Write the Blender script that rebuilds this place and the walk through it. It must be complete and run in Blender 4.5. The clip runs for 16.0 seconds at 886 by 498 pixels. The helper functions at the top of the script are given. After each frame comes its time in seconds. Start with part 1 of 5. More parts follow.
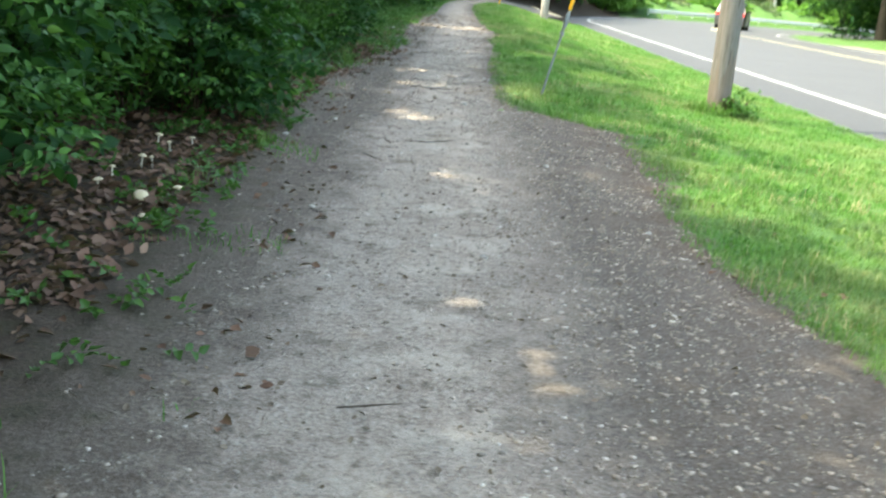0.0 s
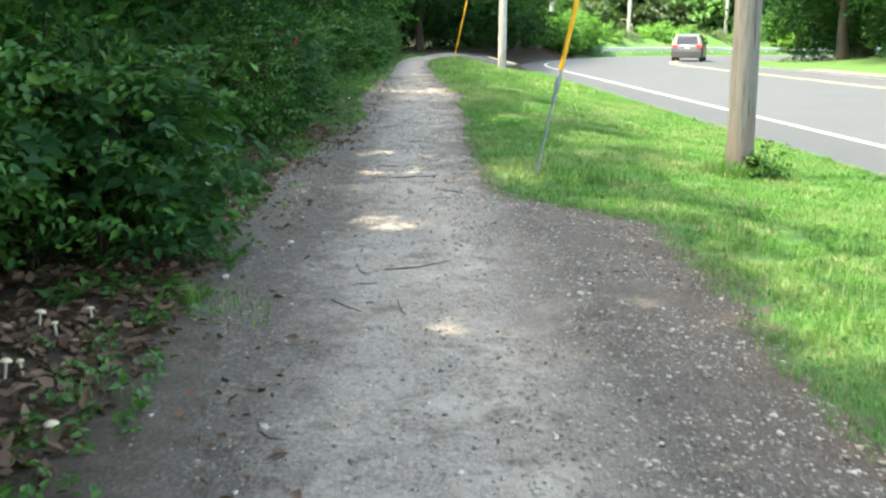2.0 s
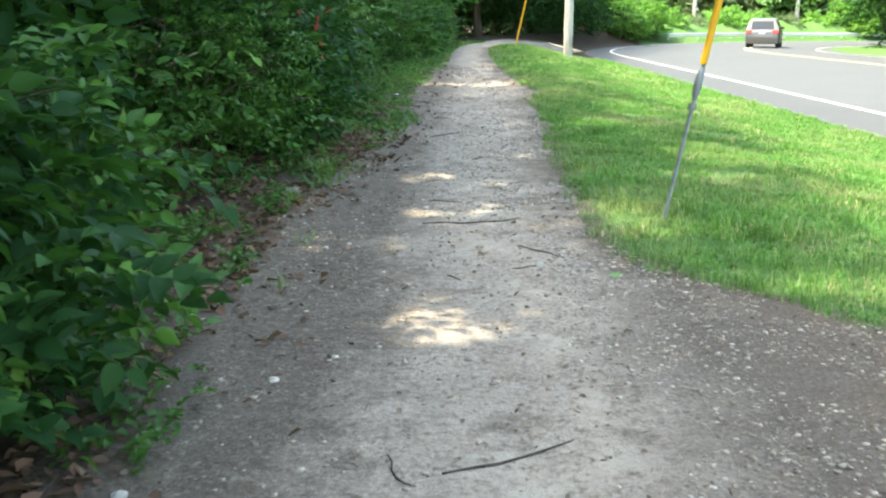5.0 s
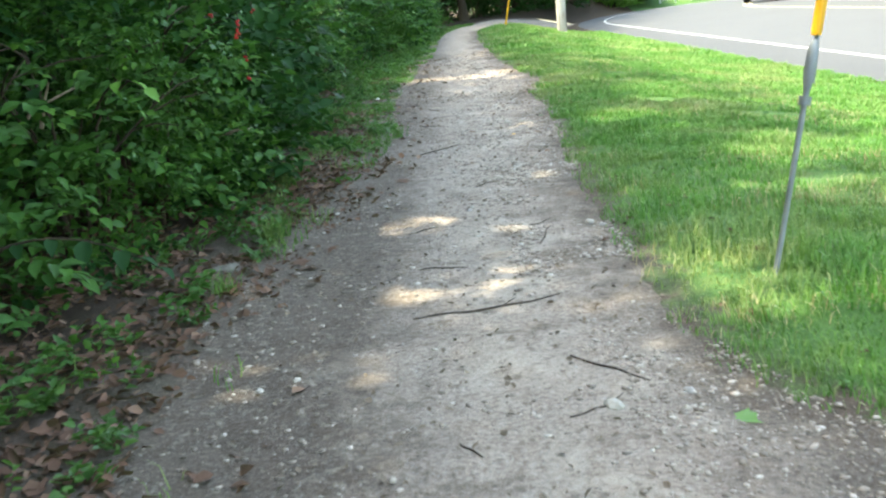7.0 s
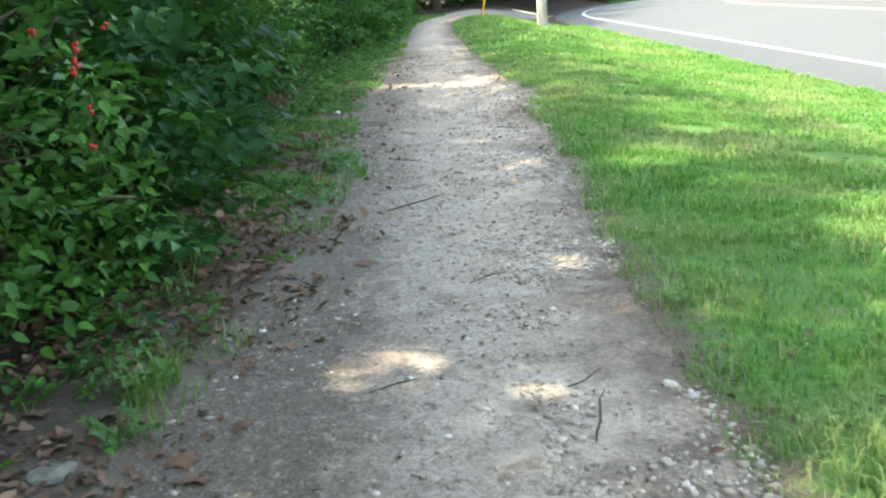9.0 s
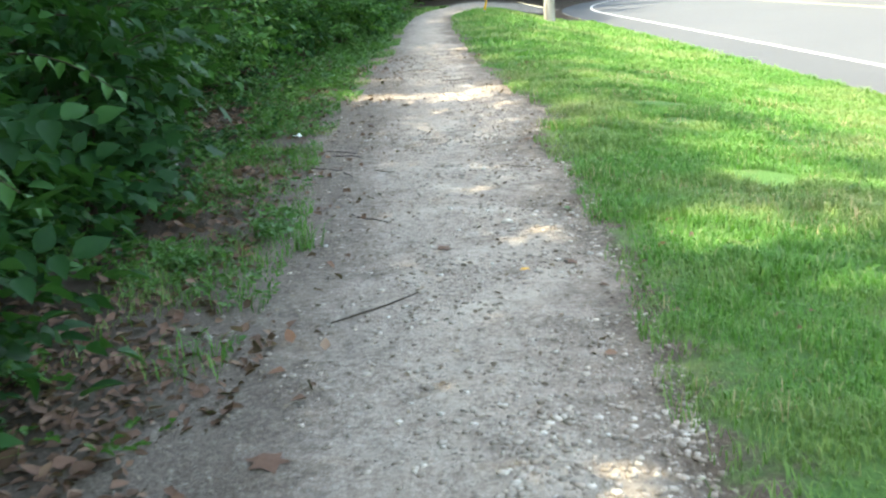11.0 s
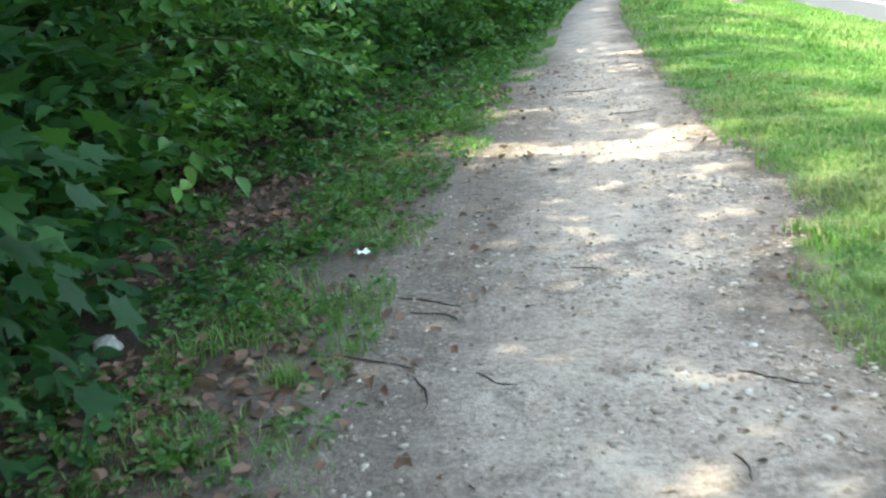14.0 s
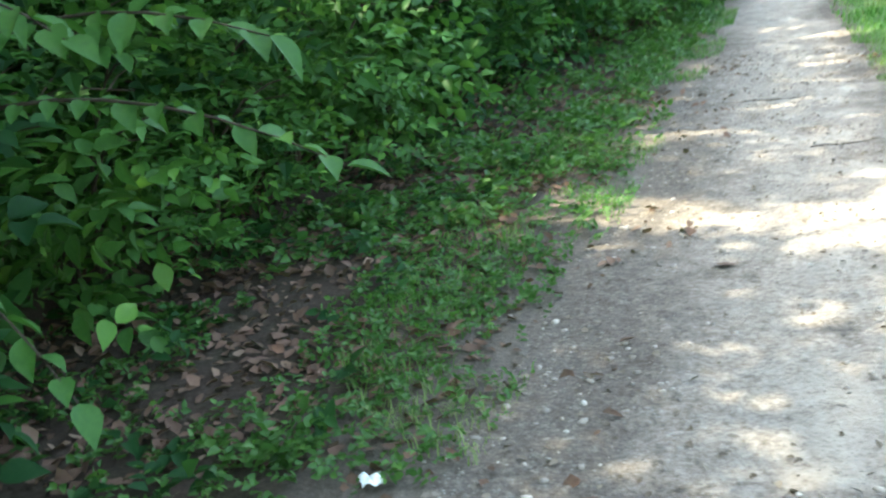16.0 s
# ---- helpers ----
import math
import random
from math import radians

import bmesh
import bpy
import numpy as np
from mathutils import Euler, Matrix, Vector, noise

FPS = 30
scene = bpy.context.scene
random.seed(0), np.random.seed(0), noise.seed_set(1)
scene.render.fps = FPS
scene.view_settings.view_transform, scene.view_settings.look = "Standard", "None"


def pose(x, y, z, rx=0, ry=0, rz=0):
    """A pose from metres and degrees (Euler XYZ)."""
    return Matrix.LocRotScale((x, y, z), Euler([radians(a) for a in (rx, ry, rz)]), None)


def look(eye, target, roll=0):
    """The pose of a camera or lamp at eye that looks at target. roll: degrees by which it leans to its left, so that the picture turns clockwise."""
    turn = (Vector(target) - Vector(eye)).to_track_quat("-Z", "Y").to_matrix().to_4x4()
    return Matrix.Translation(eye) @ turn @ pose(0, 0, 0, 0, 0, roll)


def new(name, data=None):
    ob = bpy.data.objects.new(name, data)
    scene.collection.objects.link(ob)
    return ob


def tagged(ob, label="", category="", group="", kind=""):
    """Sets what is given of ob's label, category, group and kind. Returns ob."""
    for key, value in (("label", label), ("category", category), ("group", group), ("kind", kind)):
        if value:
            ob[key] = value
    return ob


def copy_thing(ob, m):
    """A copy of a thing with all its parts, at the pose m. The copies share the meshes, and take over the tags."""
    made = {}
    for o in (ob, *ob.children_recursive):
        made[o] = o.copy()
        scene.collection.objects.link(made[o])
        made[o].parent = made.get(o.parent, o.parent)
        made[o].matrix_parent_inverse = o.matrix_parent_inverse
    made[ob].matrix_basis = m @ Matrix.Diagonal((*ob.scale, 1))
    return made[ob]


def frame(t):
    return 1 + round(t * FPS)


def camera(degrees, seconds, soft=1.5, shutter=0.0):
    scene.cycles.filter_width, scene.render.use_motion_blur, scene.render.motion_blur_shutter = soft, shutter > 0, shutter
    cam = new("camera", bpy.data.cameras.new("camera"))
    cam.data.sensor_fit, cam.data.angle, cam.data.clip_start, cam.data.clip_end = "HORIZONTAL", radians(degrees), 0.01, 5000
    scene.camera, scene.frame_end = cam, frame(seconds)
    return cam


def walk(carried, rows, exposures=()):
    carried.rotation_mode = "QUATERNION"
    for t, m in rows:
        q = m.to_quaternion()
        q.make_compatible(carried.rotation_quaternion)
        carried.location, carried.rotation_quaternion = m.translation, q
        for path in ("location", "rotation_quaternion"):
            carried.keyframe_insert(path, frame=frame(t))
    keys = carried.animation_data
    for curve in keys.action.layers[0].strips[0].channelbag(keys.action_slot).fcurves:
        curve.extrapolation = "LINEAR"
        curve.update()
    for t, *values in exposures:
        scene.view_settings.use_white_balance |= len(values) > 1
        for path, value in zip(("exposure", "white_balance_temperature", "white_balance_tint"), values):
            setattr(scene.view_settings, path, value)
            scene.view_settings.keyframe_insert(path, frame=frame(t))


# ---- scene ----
cam = camera(43.1, 16.0, soft=2.2, shutter=0.3)
METRES, EYE, TILT, LEAN, TURN = 21.7, 1.58, 0.5, 0.0, 0.0
ROWS = [
    (0.0, 0.0, 0.0, 0.0, 1.32, -15.08, -4.9),
    (0.5, -0.0057, 0.0311, -0.0005, 1.63, -18.15, -0.8),
    (1.0, -0.0053, 0.0602, -0.0014, 1.07, -18.17, 1.64),
    (1.5, -0.006, 0.0886, 0.0015, 0.68, -17.63, 0.31),
    (2.0, -0.0104, 0.1155, 0.0028, -1.5, -12.39, -0.15),
    (2.5, -0.0096, 0.1438, 0.0021, 1.74, -11.59, 0.35),
    (3.0, -0.0119, 0.1697, 0.0005, 2.12, -10.81, -1.62),
    (3.5, -0.0126, 0.1973, -0.0008, -1.77, -9.02, -3.1),
    (4.0, -0.0158, 0.2271, -0.0027, 0.87, -10.74, -0.55),
    (6.5, -0.0154, 0.3831, -0.0067, 0.4, -13.77, 1.69),
    (7.0, -0.0155, 0.415, -0.0082, 0.3, -13.82, 5.67),
    (7.5, -0.0168, 0.4477, -0.0089, 2.5, -13.29, 3.34),
    (8.0, -0.0187, 0.4787, -0.0086, 0.83, -14.29, 4.77),
    (8.5, -0.0181, 0.5112, -0.0068, 0.9, -13.96, 1.29),
    (9.0, -0.0199, 0.5425, -0.0062, -1.17, -14.67, 4.03),
    (11.5, -0.0091, 0.6996, -0.0097, -0.47, -15.44, 2.65),
    (12.0, -0.0066, 0.733, -0.009, 1.89, -15.85, 2.01),
    (12.5, -0.0069, 0.7661, -0.0079, 2.42, -15.32, 3.64),
    (13.0, -0.006, 0.7998, -0.0078, 4.16, -13.92, 2.41),
    (13.5, -0.0087, 0.8339, -0.0093, 5.28, -13.36, 2.7),
    (14.0, -0.0106, 0.8677, -0.01, 7.11, -15.61, 5.38),
    (14.5, -0.0123, 0.9014, -0.0098, 11.13, -13.29, 3.85),
    (15.0, -0.0131, 0.9344, -0.0099, 11.93, -12.74, 4.94),
    (15.5, -0.0127, 0.965, -0.0098, 14.42, -13.86, 1.94),
    (16.0, -0.0138, 0.9954, -0.0095, 15.7, -16.78, 7.17),
]
walk(cam, [(t, pose(0, 0, EYE, TILT, LEAN, TURN) @ pose(METRES * x, METRES * y, METRES * z, 90 + pitch, roll, yaw)) for t, x, y, z, yaw, pitch, roll in ROWS],
     exposures=[(0.0, 3.25, 8250, -1), (4.0, 3.35, 8250, -1), (7.0, 3.5, 8250, -1), (13.0, 3.55, 8250, -1), (14.0, 3.6, 8000, -2), (15.5, 3.75, 7700, -4), (16.0, 3.75, 7700, -4)])

# ---- light ----
SUN_EL, SUN_AZ = 61.0, 96.0          # degrees above the horizon; compass-like angle from which the sun shines (90: from -x)
world = bpy.data.worlds.new("sky")
scene.world = world
world.use_nodes = True
wn = world.node_tree.nodes
sky = wn.new("ShaderNodeTexSky")
sky.sky_type, sky.sun_disc = "NISHITA", False
sky.sun_elevation, sky.sun_rotation = radians(SUN_EL), radians(-SUN_AZ)
sky.air_density, sky.dust_density = 1.0, 2.0
wn["Background"].inputs["Strength"].default_value = 0.15
world.node_tree.links.new(sky.outputs[0], wn["Background"].inputs["Color"])
sun = new("sun", bpy.data.lights.new("sun", "SUN"))
sun.data.energy, sun.data.angle, sun.data.color = 1.45, radians(0.8), (1.0, 0.98, 0.94)
sx, sy, sz = -math.sin(radians(SUN_AZ)) * math.cos(radians(SUN_EL)), math.cos(radians(SUN_AZ)) * math.cos(radians(SUN_EL)), math.sin(radians(SUN_EL))
sun.matrix_world = look((sx * 60, sy * 60 + 20, sz * 60), (0, 20, 0))

# ---- materials ----


def material(name, rough=0.8, spec=0.3, metal=0.0):
    m = bpy.data.materials.new(name)
    m.use_nodes = True
    nt = m.node_tree
    b = nt.nodes["Principled BSDF"]
    b.inputs["Roughness"].default_value = rough
    b.inputs["Specular IOR Level"].default_value = spec
    b.inputs["Metallic"].default_value = metal
    return m, nt, b


def noise_node(nt, scale, detail=4.0, rough=0.55, vec=None):
    n = nt.nodes.new("ShaderNodeTexNoise")
    n.inputs["Scale"].default_value, n.inputs["Detail"].default_value, n.inputs["Roughness"].default_value = scale, detail, rough
    if vec is not None:
        nt.links.new(vec, n.inputs["Vector"])
    return n.outputs["Fac"]


def ramp(nt, fac, stops):
    r = nt.nodes.new("ShaderNodeValToRGB")
    e = r.color_ramp.elements
    while len(e) < len(stops):
        e.new(0.5)
    for el, (p, c) in zip(e, stops):
        el.position, el.color = p, (*c, 1) if len(c) == 3 else c
    nt.links.new(fac, r.inputs["Fac"])
    return r.outputs["Color"]


def mix(nt, fac, a, b, mode="MIX"):
    n = nt.nodes.new("ShaderNodeMix")
    n.data_type, n.blend_type = "RGBA", mode
    for sock, v in ((n.inputs[0], fac), (n.inputs[6], a), (n.inputs[7], b)):
        if isinstance(v, bpy.types.NodeSocket):
            nt.links.new(v, sock)
        elif isinstance(v, (int, float)):
            sock.default_value = v
        else:
            sock.default_value = (*v, 1)
    return n.outputs[2]


def arith(nt, op, a, b=0.0, c=0.0):
    n = nt.nodes.new("ShaderNodeMath")
    n.operation = op
    for sock, v in zip(n.inputs, (a, b, c)):
        if isinstance(v, bpy.types.NodeSocket):
            nt.links.new(v, sock)
        else:
            sock.default_value = v
    return n.outputs[0]


def coords(nt, kind="Object"):
    return nt.nodes.new("ShaderNodeTexCoord").outputs[kind]


def place(nt):
    return nt.nodes.new("ShaderNodeNewGeometry").outputs["Position"]


def bump(nt, b, height, strength=0.5, dist=0.02):
    n = nt.nodes.new("ShaderNodeBump")
    n.inputs["Strength"].default_value, n.inputs["Distance"].default_value = strength, dist
    nt.links.new(height, n.inputs["Height"])
    nt.links.new(n.outputs[0], b.inputs["Normal"])


def colour(nt, b, socket):
    nt.links.new(socket, b.inputs["Base Color"])


def island(nt):
    return nt.nodes.new("ShaderNodeNewGeometry").outputs["Random Per Island"]


def leaf_material(name, stops, through_light=0.32, rough=0.45, spec=0.28, dry=None):
    """Leaves: each one takes its own tint, and lets part of the light through."""
    m, nt, b = material(name, rough, spec)
    col = ramp(nt, island(nt), stops)
    big = noise_node(nt, 0.9, 2.0, vec=place(nt))
    col = mix(nt, arith(nt, "MULTIPLY", big, 0.5), col, stops[0][1])
    if dry:
        worn = noise_node(nt, 0.55, 4.0, 0.6, place(nt))
        col = mix(nt, ramp(nt, worn, [(0.47, (0, 0, 0)), (0.66, (0.78, 0.78, 0.78))]), col, dry)
    else:
        col = mix(nt, arith(nt, "MULTIPLY", noise_node(nt, 60.0, 2.0, vec=place(nt)), 0.35), col, stops[-1][1])
    colour(nt, b, col)
    tr = nt.nodes.new("ShaderNodeBsdfTranslucent")
    nt.links.new(mix(nt, 0.5, col, (0.10, 0.28, 0.03)), tr.inputs["Color"])
    mx = nt.nodes.new("ShaderNodeMixShader")
    mx.inputs[0].default_value = through_light
    out = nt.nodes["Material Output"]
    nt.links.new(b.outputs[0], mx.inputs[1])
    nt.links.new(tr.outputs[0], mx.inputs[2])
    nt.links.new(mx.outputs[0], out.inputs["Surface"])
    return m


M_LEAF = leaf_material("leaf_green", [(0.0, (0.011, 0.048, 0.015)), (0.6, (0.025, 0.092, 0.023)), (0.88, (0.066, 0.180, 0.033)), (1.0, (0.14, 0.28, 0.05))], 0.28, 0.5, 0.18)
# darkened green: the dimness inside the shrubs and woods is in the colour
M_LEAF_SHADED = leaf_material("leaf_shaded", [(0.0, (0.005, 0.023, 0.010)), (0.7, (0.013, 0.047, 0.017)), (1.0, (0.038, 0.105, 0.028))], 0.24, 0.55, 0.08)
# raised green, with the sunshine on bushes and shoots put into the colour
M_LEAF_SUNLIT = leaf_material("leaf_sunlit", [(0.0, (0.085, 0.215, 0.040)), (0.6, (0.14, 0.31, 0.055)), (1.0, (0.21, 0.38, 0.08))], 0.4)
# haze and sun on the distant trees are mixed into this paler green
M_LEAF_HAZY = leaf_material("leaf_hazy", [(0.0, (0.045, 0.125, 0.040)), (0.6, (0.090, 0.205, 0.065)), (1.0, (0.16, 0.28, 0.09))], 0.35)
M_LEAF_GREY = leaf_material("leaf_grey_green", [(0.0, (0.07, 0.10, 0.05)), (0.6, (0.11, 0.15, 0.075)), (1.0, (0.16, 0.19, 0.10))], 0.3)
M_GRASS = leaf_material("grass_blade", [(0.0, (0.054, 0.140, 0.026)), (0.5, (0.084, 0.230, 0.040)), (0.9, (0.14, 0.30, 0.060)), (1.0, (0.38, 0.37, 0.20))], 0.36, 0.55, 0.25, (0.26, 0.275, 0.12))
M_STRAW = leaf_material("straw_blade", [(0.0, (0.20, 0.15, 0.075)), (0.6, (0.34, 0.28, 0.15)), (1.0, (0.50, 0.44, 0.27))], 0.2, 0.7, 0.2)
M_WEED = leaf_material("weed_green", [(0.0, (0.022, 0.070, 0.017)), (0.6, (0.043, 0.118, 0.026)), (1.0, (0.10, 0.20, 0.045))], 0.38)
M_BITS = leaf_material("bark_bits", [(0.0, (0.090, 0.068, 0.052)), (0.6, (0.15, 0.115, 0.090)), (1.0, (0.27, 0.22, 0.17))], 0.03, 0.9, 0.15)
M_DRY = leaf_material("dead_leaf", [(0.0, (0.042, 0.021, 0.015)), (0.5, (0.096, 0.047, 0.033)), (0.85, (0.165, 0.085, 0.060)), (1.0, (0.27, 0.175, 0.125))], 0.08, 0.8, 0.2)


def make_bark(name, dark, light, stretch=0.25):
    m, nt, b = material(name, 0.9, 0.2)
    mp = nt.nodes.new("ShaderNodeMapping")
    mp.inputs["Scale"].default_value = (1, 1, stretch)
    nt.links.new(coords(nt), mp.inputs["Vector"])
    f = noise_node(nt, 26.0, 6.0, 0.65, mp.outputs[0])
    g = noise_node(nt, 2.0, 3.0, 0.5, coords(nt))
    col = mix(nt, arith(nt, "MULTIPLY", g, 0.5), ramp(nt, f, [(0.3, dark), (0.7, light)]), dark)
    colour(nt, b, col)
    bump(nt, b, f, 0.7, 0.02)
    return m


M_BARK = make_bark("bark", (0.035, 0.028, 0.020), (0.12, 0.095, 0.070))
M_TWIG = make_bark("twig_bark", (0.03, 0.024, 0.018), (0.095, 0.070, 0.050), 0.5)
M_DEADWOOD = make_bark("dead_twig", (0.035, 0.028, 0.024), (0.11, 0.085, 0.068), 0.5)
M_PALEWOOD = make_bark("pale_dead_wood", (0.25, 0.19, 0.14), (0.48, 0.38, 0.30), 0.4)


def pole_material(name, tone):
    m, nt, b = material(name, 0.85, 0.2)
    v = coords(nt)
    mp = nt.nodes.new("ShaderNodeMapping")
    mp.inputs["Scale"].default_value = (1, 1, 0.06)
    nt.links.new(v, mp.inputs["Vector"])
    f = noise_node(nt, 40.0, 6.0, 0.7, mp.outputs[0])
    h = noise_node(nt, 9.0, 4.0, 0.6, mp.outputs[0])
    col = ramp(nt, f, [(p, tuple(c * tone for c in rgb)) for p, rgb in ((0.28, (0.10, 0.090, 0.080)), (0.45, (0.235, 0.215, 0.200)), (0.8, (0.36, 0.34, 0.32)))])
    sep = nt.nodes.new("ShaderNodeSeparateXYZ")
    nt.links.new(v, sep.inputs[0])
    low = arith(nt, "LESS_THAN", sep.outputs[2], arith(nt, "MULTIPLY_ADD", noise_node(nt, 7.0, 5.0, 0.6, mp.outputs[0]), 2.2, -0.5))
    col = mix(nt, arith(nt, "MULTIPLY", low, arith(nt, "MULTIPLY", h, 0.55)), col, (0.17, 0.095, 0.062))
    cracks = arith(nt, "GREATER_THAN", h, 0.64)
    col = mix(nt, arith(nt, "MULTIPLY", cracks, 0.7), col, (0.07, 0.05, 0.04))
    colour(nt, b, col)
    bump(nt, b, f, 0.6, 0.01)
    return m


# same timber twice: toned down for the shaded near pole, up for sunlit ones
M_POLE_SHADED, M_POLE_SUNLIT = pole_material("weathered_pole_shaded", 0.65), pole_material("weathered_pole_sunlit", 1.7)


def ground_material(name, kind):
    """kind: path (dirt with gravel), woods (dark soil) or verge (soil and thatch under grass)."""
    m, nt, b = material(name, 0.95, 0.15)
    p = place(nt)
    big = noise_node(nt, 0.7, 3.0, 0.5, p)
    mid = noise_node(nt, 5.0, 5.0, 0.6, p)
    fine = noise_node(nt, 45.0, 6.0, 0.7, p)
    grit = nt.nodes.new("ShaderNodeTexVoronoi")
    grit.inputs["Scale"].default_value = 55.0
    nt.links.new(p, grit.inputs["Vector"])
    sep = nt.nodes.new("ShaderNodeSeparateXYZ")
    nt.links.new(p, sep.inputs[0])
    rim = nt.nodes.new("ShaderNodeAttribute")
    rim.attribute_name = "rim"
    rim = rim.outputs["Fac"]
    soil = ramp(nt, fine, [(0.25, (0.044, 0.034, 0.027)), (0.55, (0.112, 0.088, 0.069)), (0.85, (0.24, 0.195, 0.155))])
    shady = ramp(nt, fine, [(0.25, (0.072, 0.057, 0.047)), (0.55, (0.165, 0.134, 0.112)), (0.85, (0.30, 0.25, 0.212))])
    # darker under the first shrubs than further on
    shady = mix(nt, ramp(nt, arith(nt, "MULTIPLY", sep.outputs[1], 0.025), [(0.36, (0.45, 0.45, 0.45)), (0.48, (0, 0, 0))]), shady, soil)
    if kind == "path":
        dirt = ramp(nt, fine, [(0.25, (0.14, 0.112, 0.092)), (0.5, (0.305, 0.253, 0.213)), (0.75, (0.48, 0.410, 0.352))])
        # dark soil towards the woods, a pale trodden band along the middle, gravel to the other side
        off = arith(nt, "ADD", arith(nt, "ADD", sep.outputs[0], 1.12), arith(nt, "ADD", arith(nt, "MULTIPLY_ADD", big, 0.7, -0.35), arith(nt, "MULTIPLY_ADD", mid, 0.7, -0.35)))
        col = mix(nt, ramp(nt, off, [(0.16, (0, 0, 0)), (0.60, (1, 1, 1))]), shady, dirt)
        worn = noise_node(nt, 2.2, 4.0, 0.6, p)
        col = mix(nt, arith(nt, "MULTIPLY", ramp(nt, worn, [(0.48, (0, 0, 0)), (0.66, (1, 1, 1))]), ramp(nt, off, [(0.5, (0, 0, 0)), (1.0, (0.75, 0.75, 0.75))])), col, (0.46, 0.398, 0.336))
        damp = noise_node(nt, 3.1, 6.0, 0.68, p)
        col = mix(nt, ramp(nt, damp, [(0.54, (0, 0, 0)), (0.68, (0.7, 0.7, 0.7))]), col, soil)
        # clods and crumbs
        crumb = noise_node(nt, 17.0, 5.0, 0.7, p)
        col = mix(nt, ramp(nt, crumb, [(0.30, (0.75, 0.75, 0.75)), (0.47, (0, 0, 0))]), col, soil)
        col = mix(nt, ramp(nt, crumb, [(0.56, (0, 0, 0)), (0.72, (0.55, 0.55, 0.55))]), col, (0.44, 0.39, 0.33))
        # grey gravel where the path widens
        wide = arith(nt, "MULTIPLY", ramp(nt, arith(nt, "ADD", sep.outputs[0], arith(nt, "MULTIPLY_ADD", big, 0.9, -0.45)), [(0.12, (0, 0, 0)), (0.85, (1, 1, 1))]), ramp(nt, arith(nt, "MULTIPLY", sep.outputs[1], 0.05), [(0.60, (1, 1, 1)), (0.70, (0, 0, 0))]))
        col = mix(nt, arith(nt, "MULTIPLY", wide, 0.92), col, ramp(nt, fine, [(0.3, (0.050, 0.041, 0.034)), (0.7, (0.145, 0.122, 0.104))]))
        rim2 = nt.nodes.new("ShaderNodeAttribute")
        rim2.attribute_name = "rim_right"
        off2 = arith(nt, "ADD", rim2.outputs["Fac"], arith(nt, "ADD", arith(nt, "MULTIPLY_ADD", big, 0.8, -0.4), arith(nt, "MULTIPLY_ADD", mid, 0.9, -0.45)))
        col = mix(nt, ramp(nt, off2, [(0.0, (0.85, 0.85, 0.85)), (0.45, (0, 0, 0))]), col, soil)
        hue = nt.nodes.new("ShaderNodeTexVoronoi")
        hue.inputs["Scale"].default_value = 46.0
        nt.links.new(p, hue.inputs["Vector"])
        stones = arith(nt, "LESS_THAN", hue.outputs["Distance"], 0.27)
        stone_col = ramp(nt, noise_node(nt, 30.0, 1.0, 0.5, hue.outputs["Position"]), [(0.3, (0.09, 0.08, 0.07)), (0.55, (0.27, 0.25, 0.225)), (0.75, (0.48, 0.46, 0.42))])
        col = mix(nt, arith(nt, "MULTIPLY", stones, ramp(nt, mid, [(0.42, (0.05, 0.05, 0.05)), (0.62, (0.7, 0.7, 0.7))])), col, stone_col)
    elif kind == "woods":
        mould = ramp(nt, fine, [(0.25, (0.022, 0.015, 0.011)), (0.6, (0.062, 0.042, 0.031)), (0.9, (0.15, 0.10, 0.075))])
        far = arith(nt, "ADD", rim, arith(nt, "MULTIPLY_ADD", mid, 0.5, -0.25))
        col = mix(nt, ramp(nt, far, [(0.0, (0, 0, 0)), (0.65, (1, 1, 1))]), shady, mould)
        col = mix(nt, arith(nt, "MULTIPLY", ramp(nt, mid, [(0.45, (0, 0, 0)), (0.7, (1, 1, 1))]), 0.3), col, (0.045, 0.058, 0.026))
    else:
        col = ramp(nt, fine, [(0.25, (0.035, 0.075, 0.022)), (0.6, (0.070, 0.150, 0.040)), (0.9, (0.14, 0.21, 0.075))])
        bare = ramp(nt, arith(nt, "MULTIPLY_ADD", mid, 0.6, arith(nt, "MULTIPLY", big, 0.4)), [(0.52, (0, 0, 0)), (0.68, (1, 1, 1))])
        col = mix(nt, arith(nt, "MULTIPLY", bare, 0.45), col, (0.19, 0.17, 0.085))
        near = arith(nt, "ADD", rim, arith(nt, "ADD", arith(nt, "MULTIPLY_ADD", mid, 0.9, -0.45), arith(nt, "MULTIPLY_ADD", big, 0.5, -0.25)))
        col = mix(nt, ramp(nt, near, [(0.02, (1, 1, 1)), (0.26, (0, 0, 0))]), col, soil)
    colour(nt, b, col)
    hgt = arith(nt, "ADD", arith(nt, "MULTIPLY", fine, 0.6), arith(nt, "ADD", arith(nt, "MULTIPLY", mid, 0.7), arith(nt, "MULTIPLY", grit.outputs["Distance"], -0.12)))
    bump(nt, b, hgt, 1.0, 0.03)
    return m


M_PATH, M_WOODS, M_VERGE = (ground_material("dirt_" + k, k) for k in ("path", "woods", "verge"))


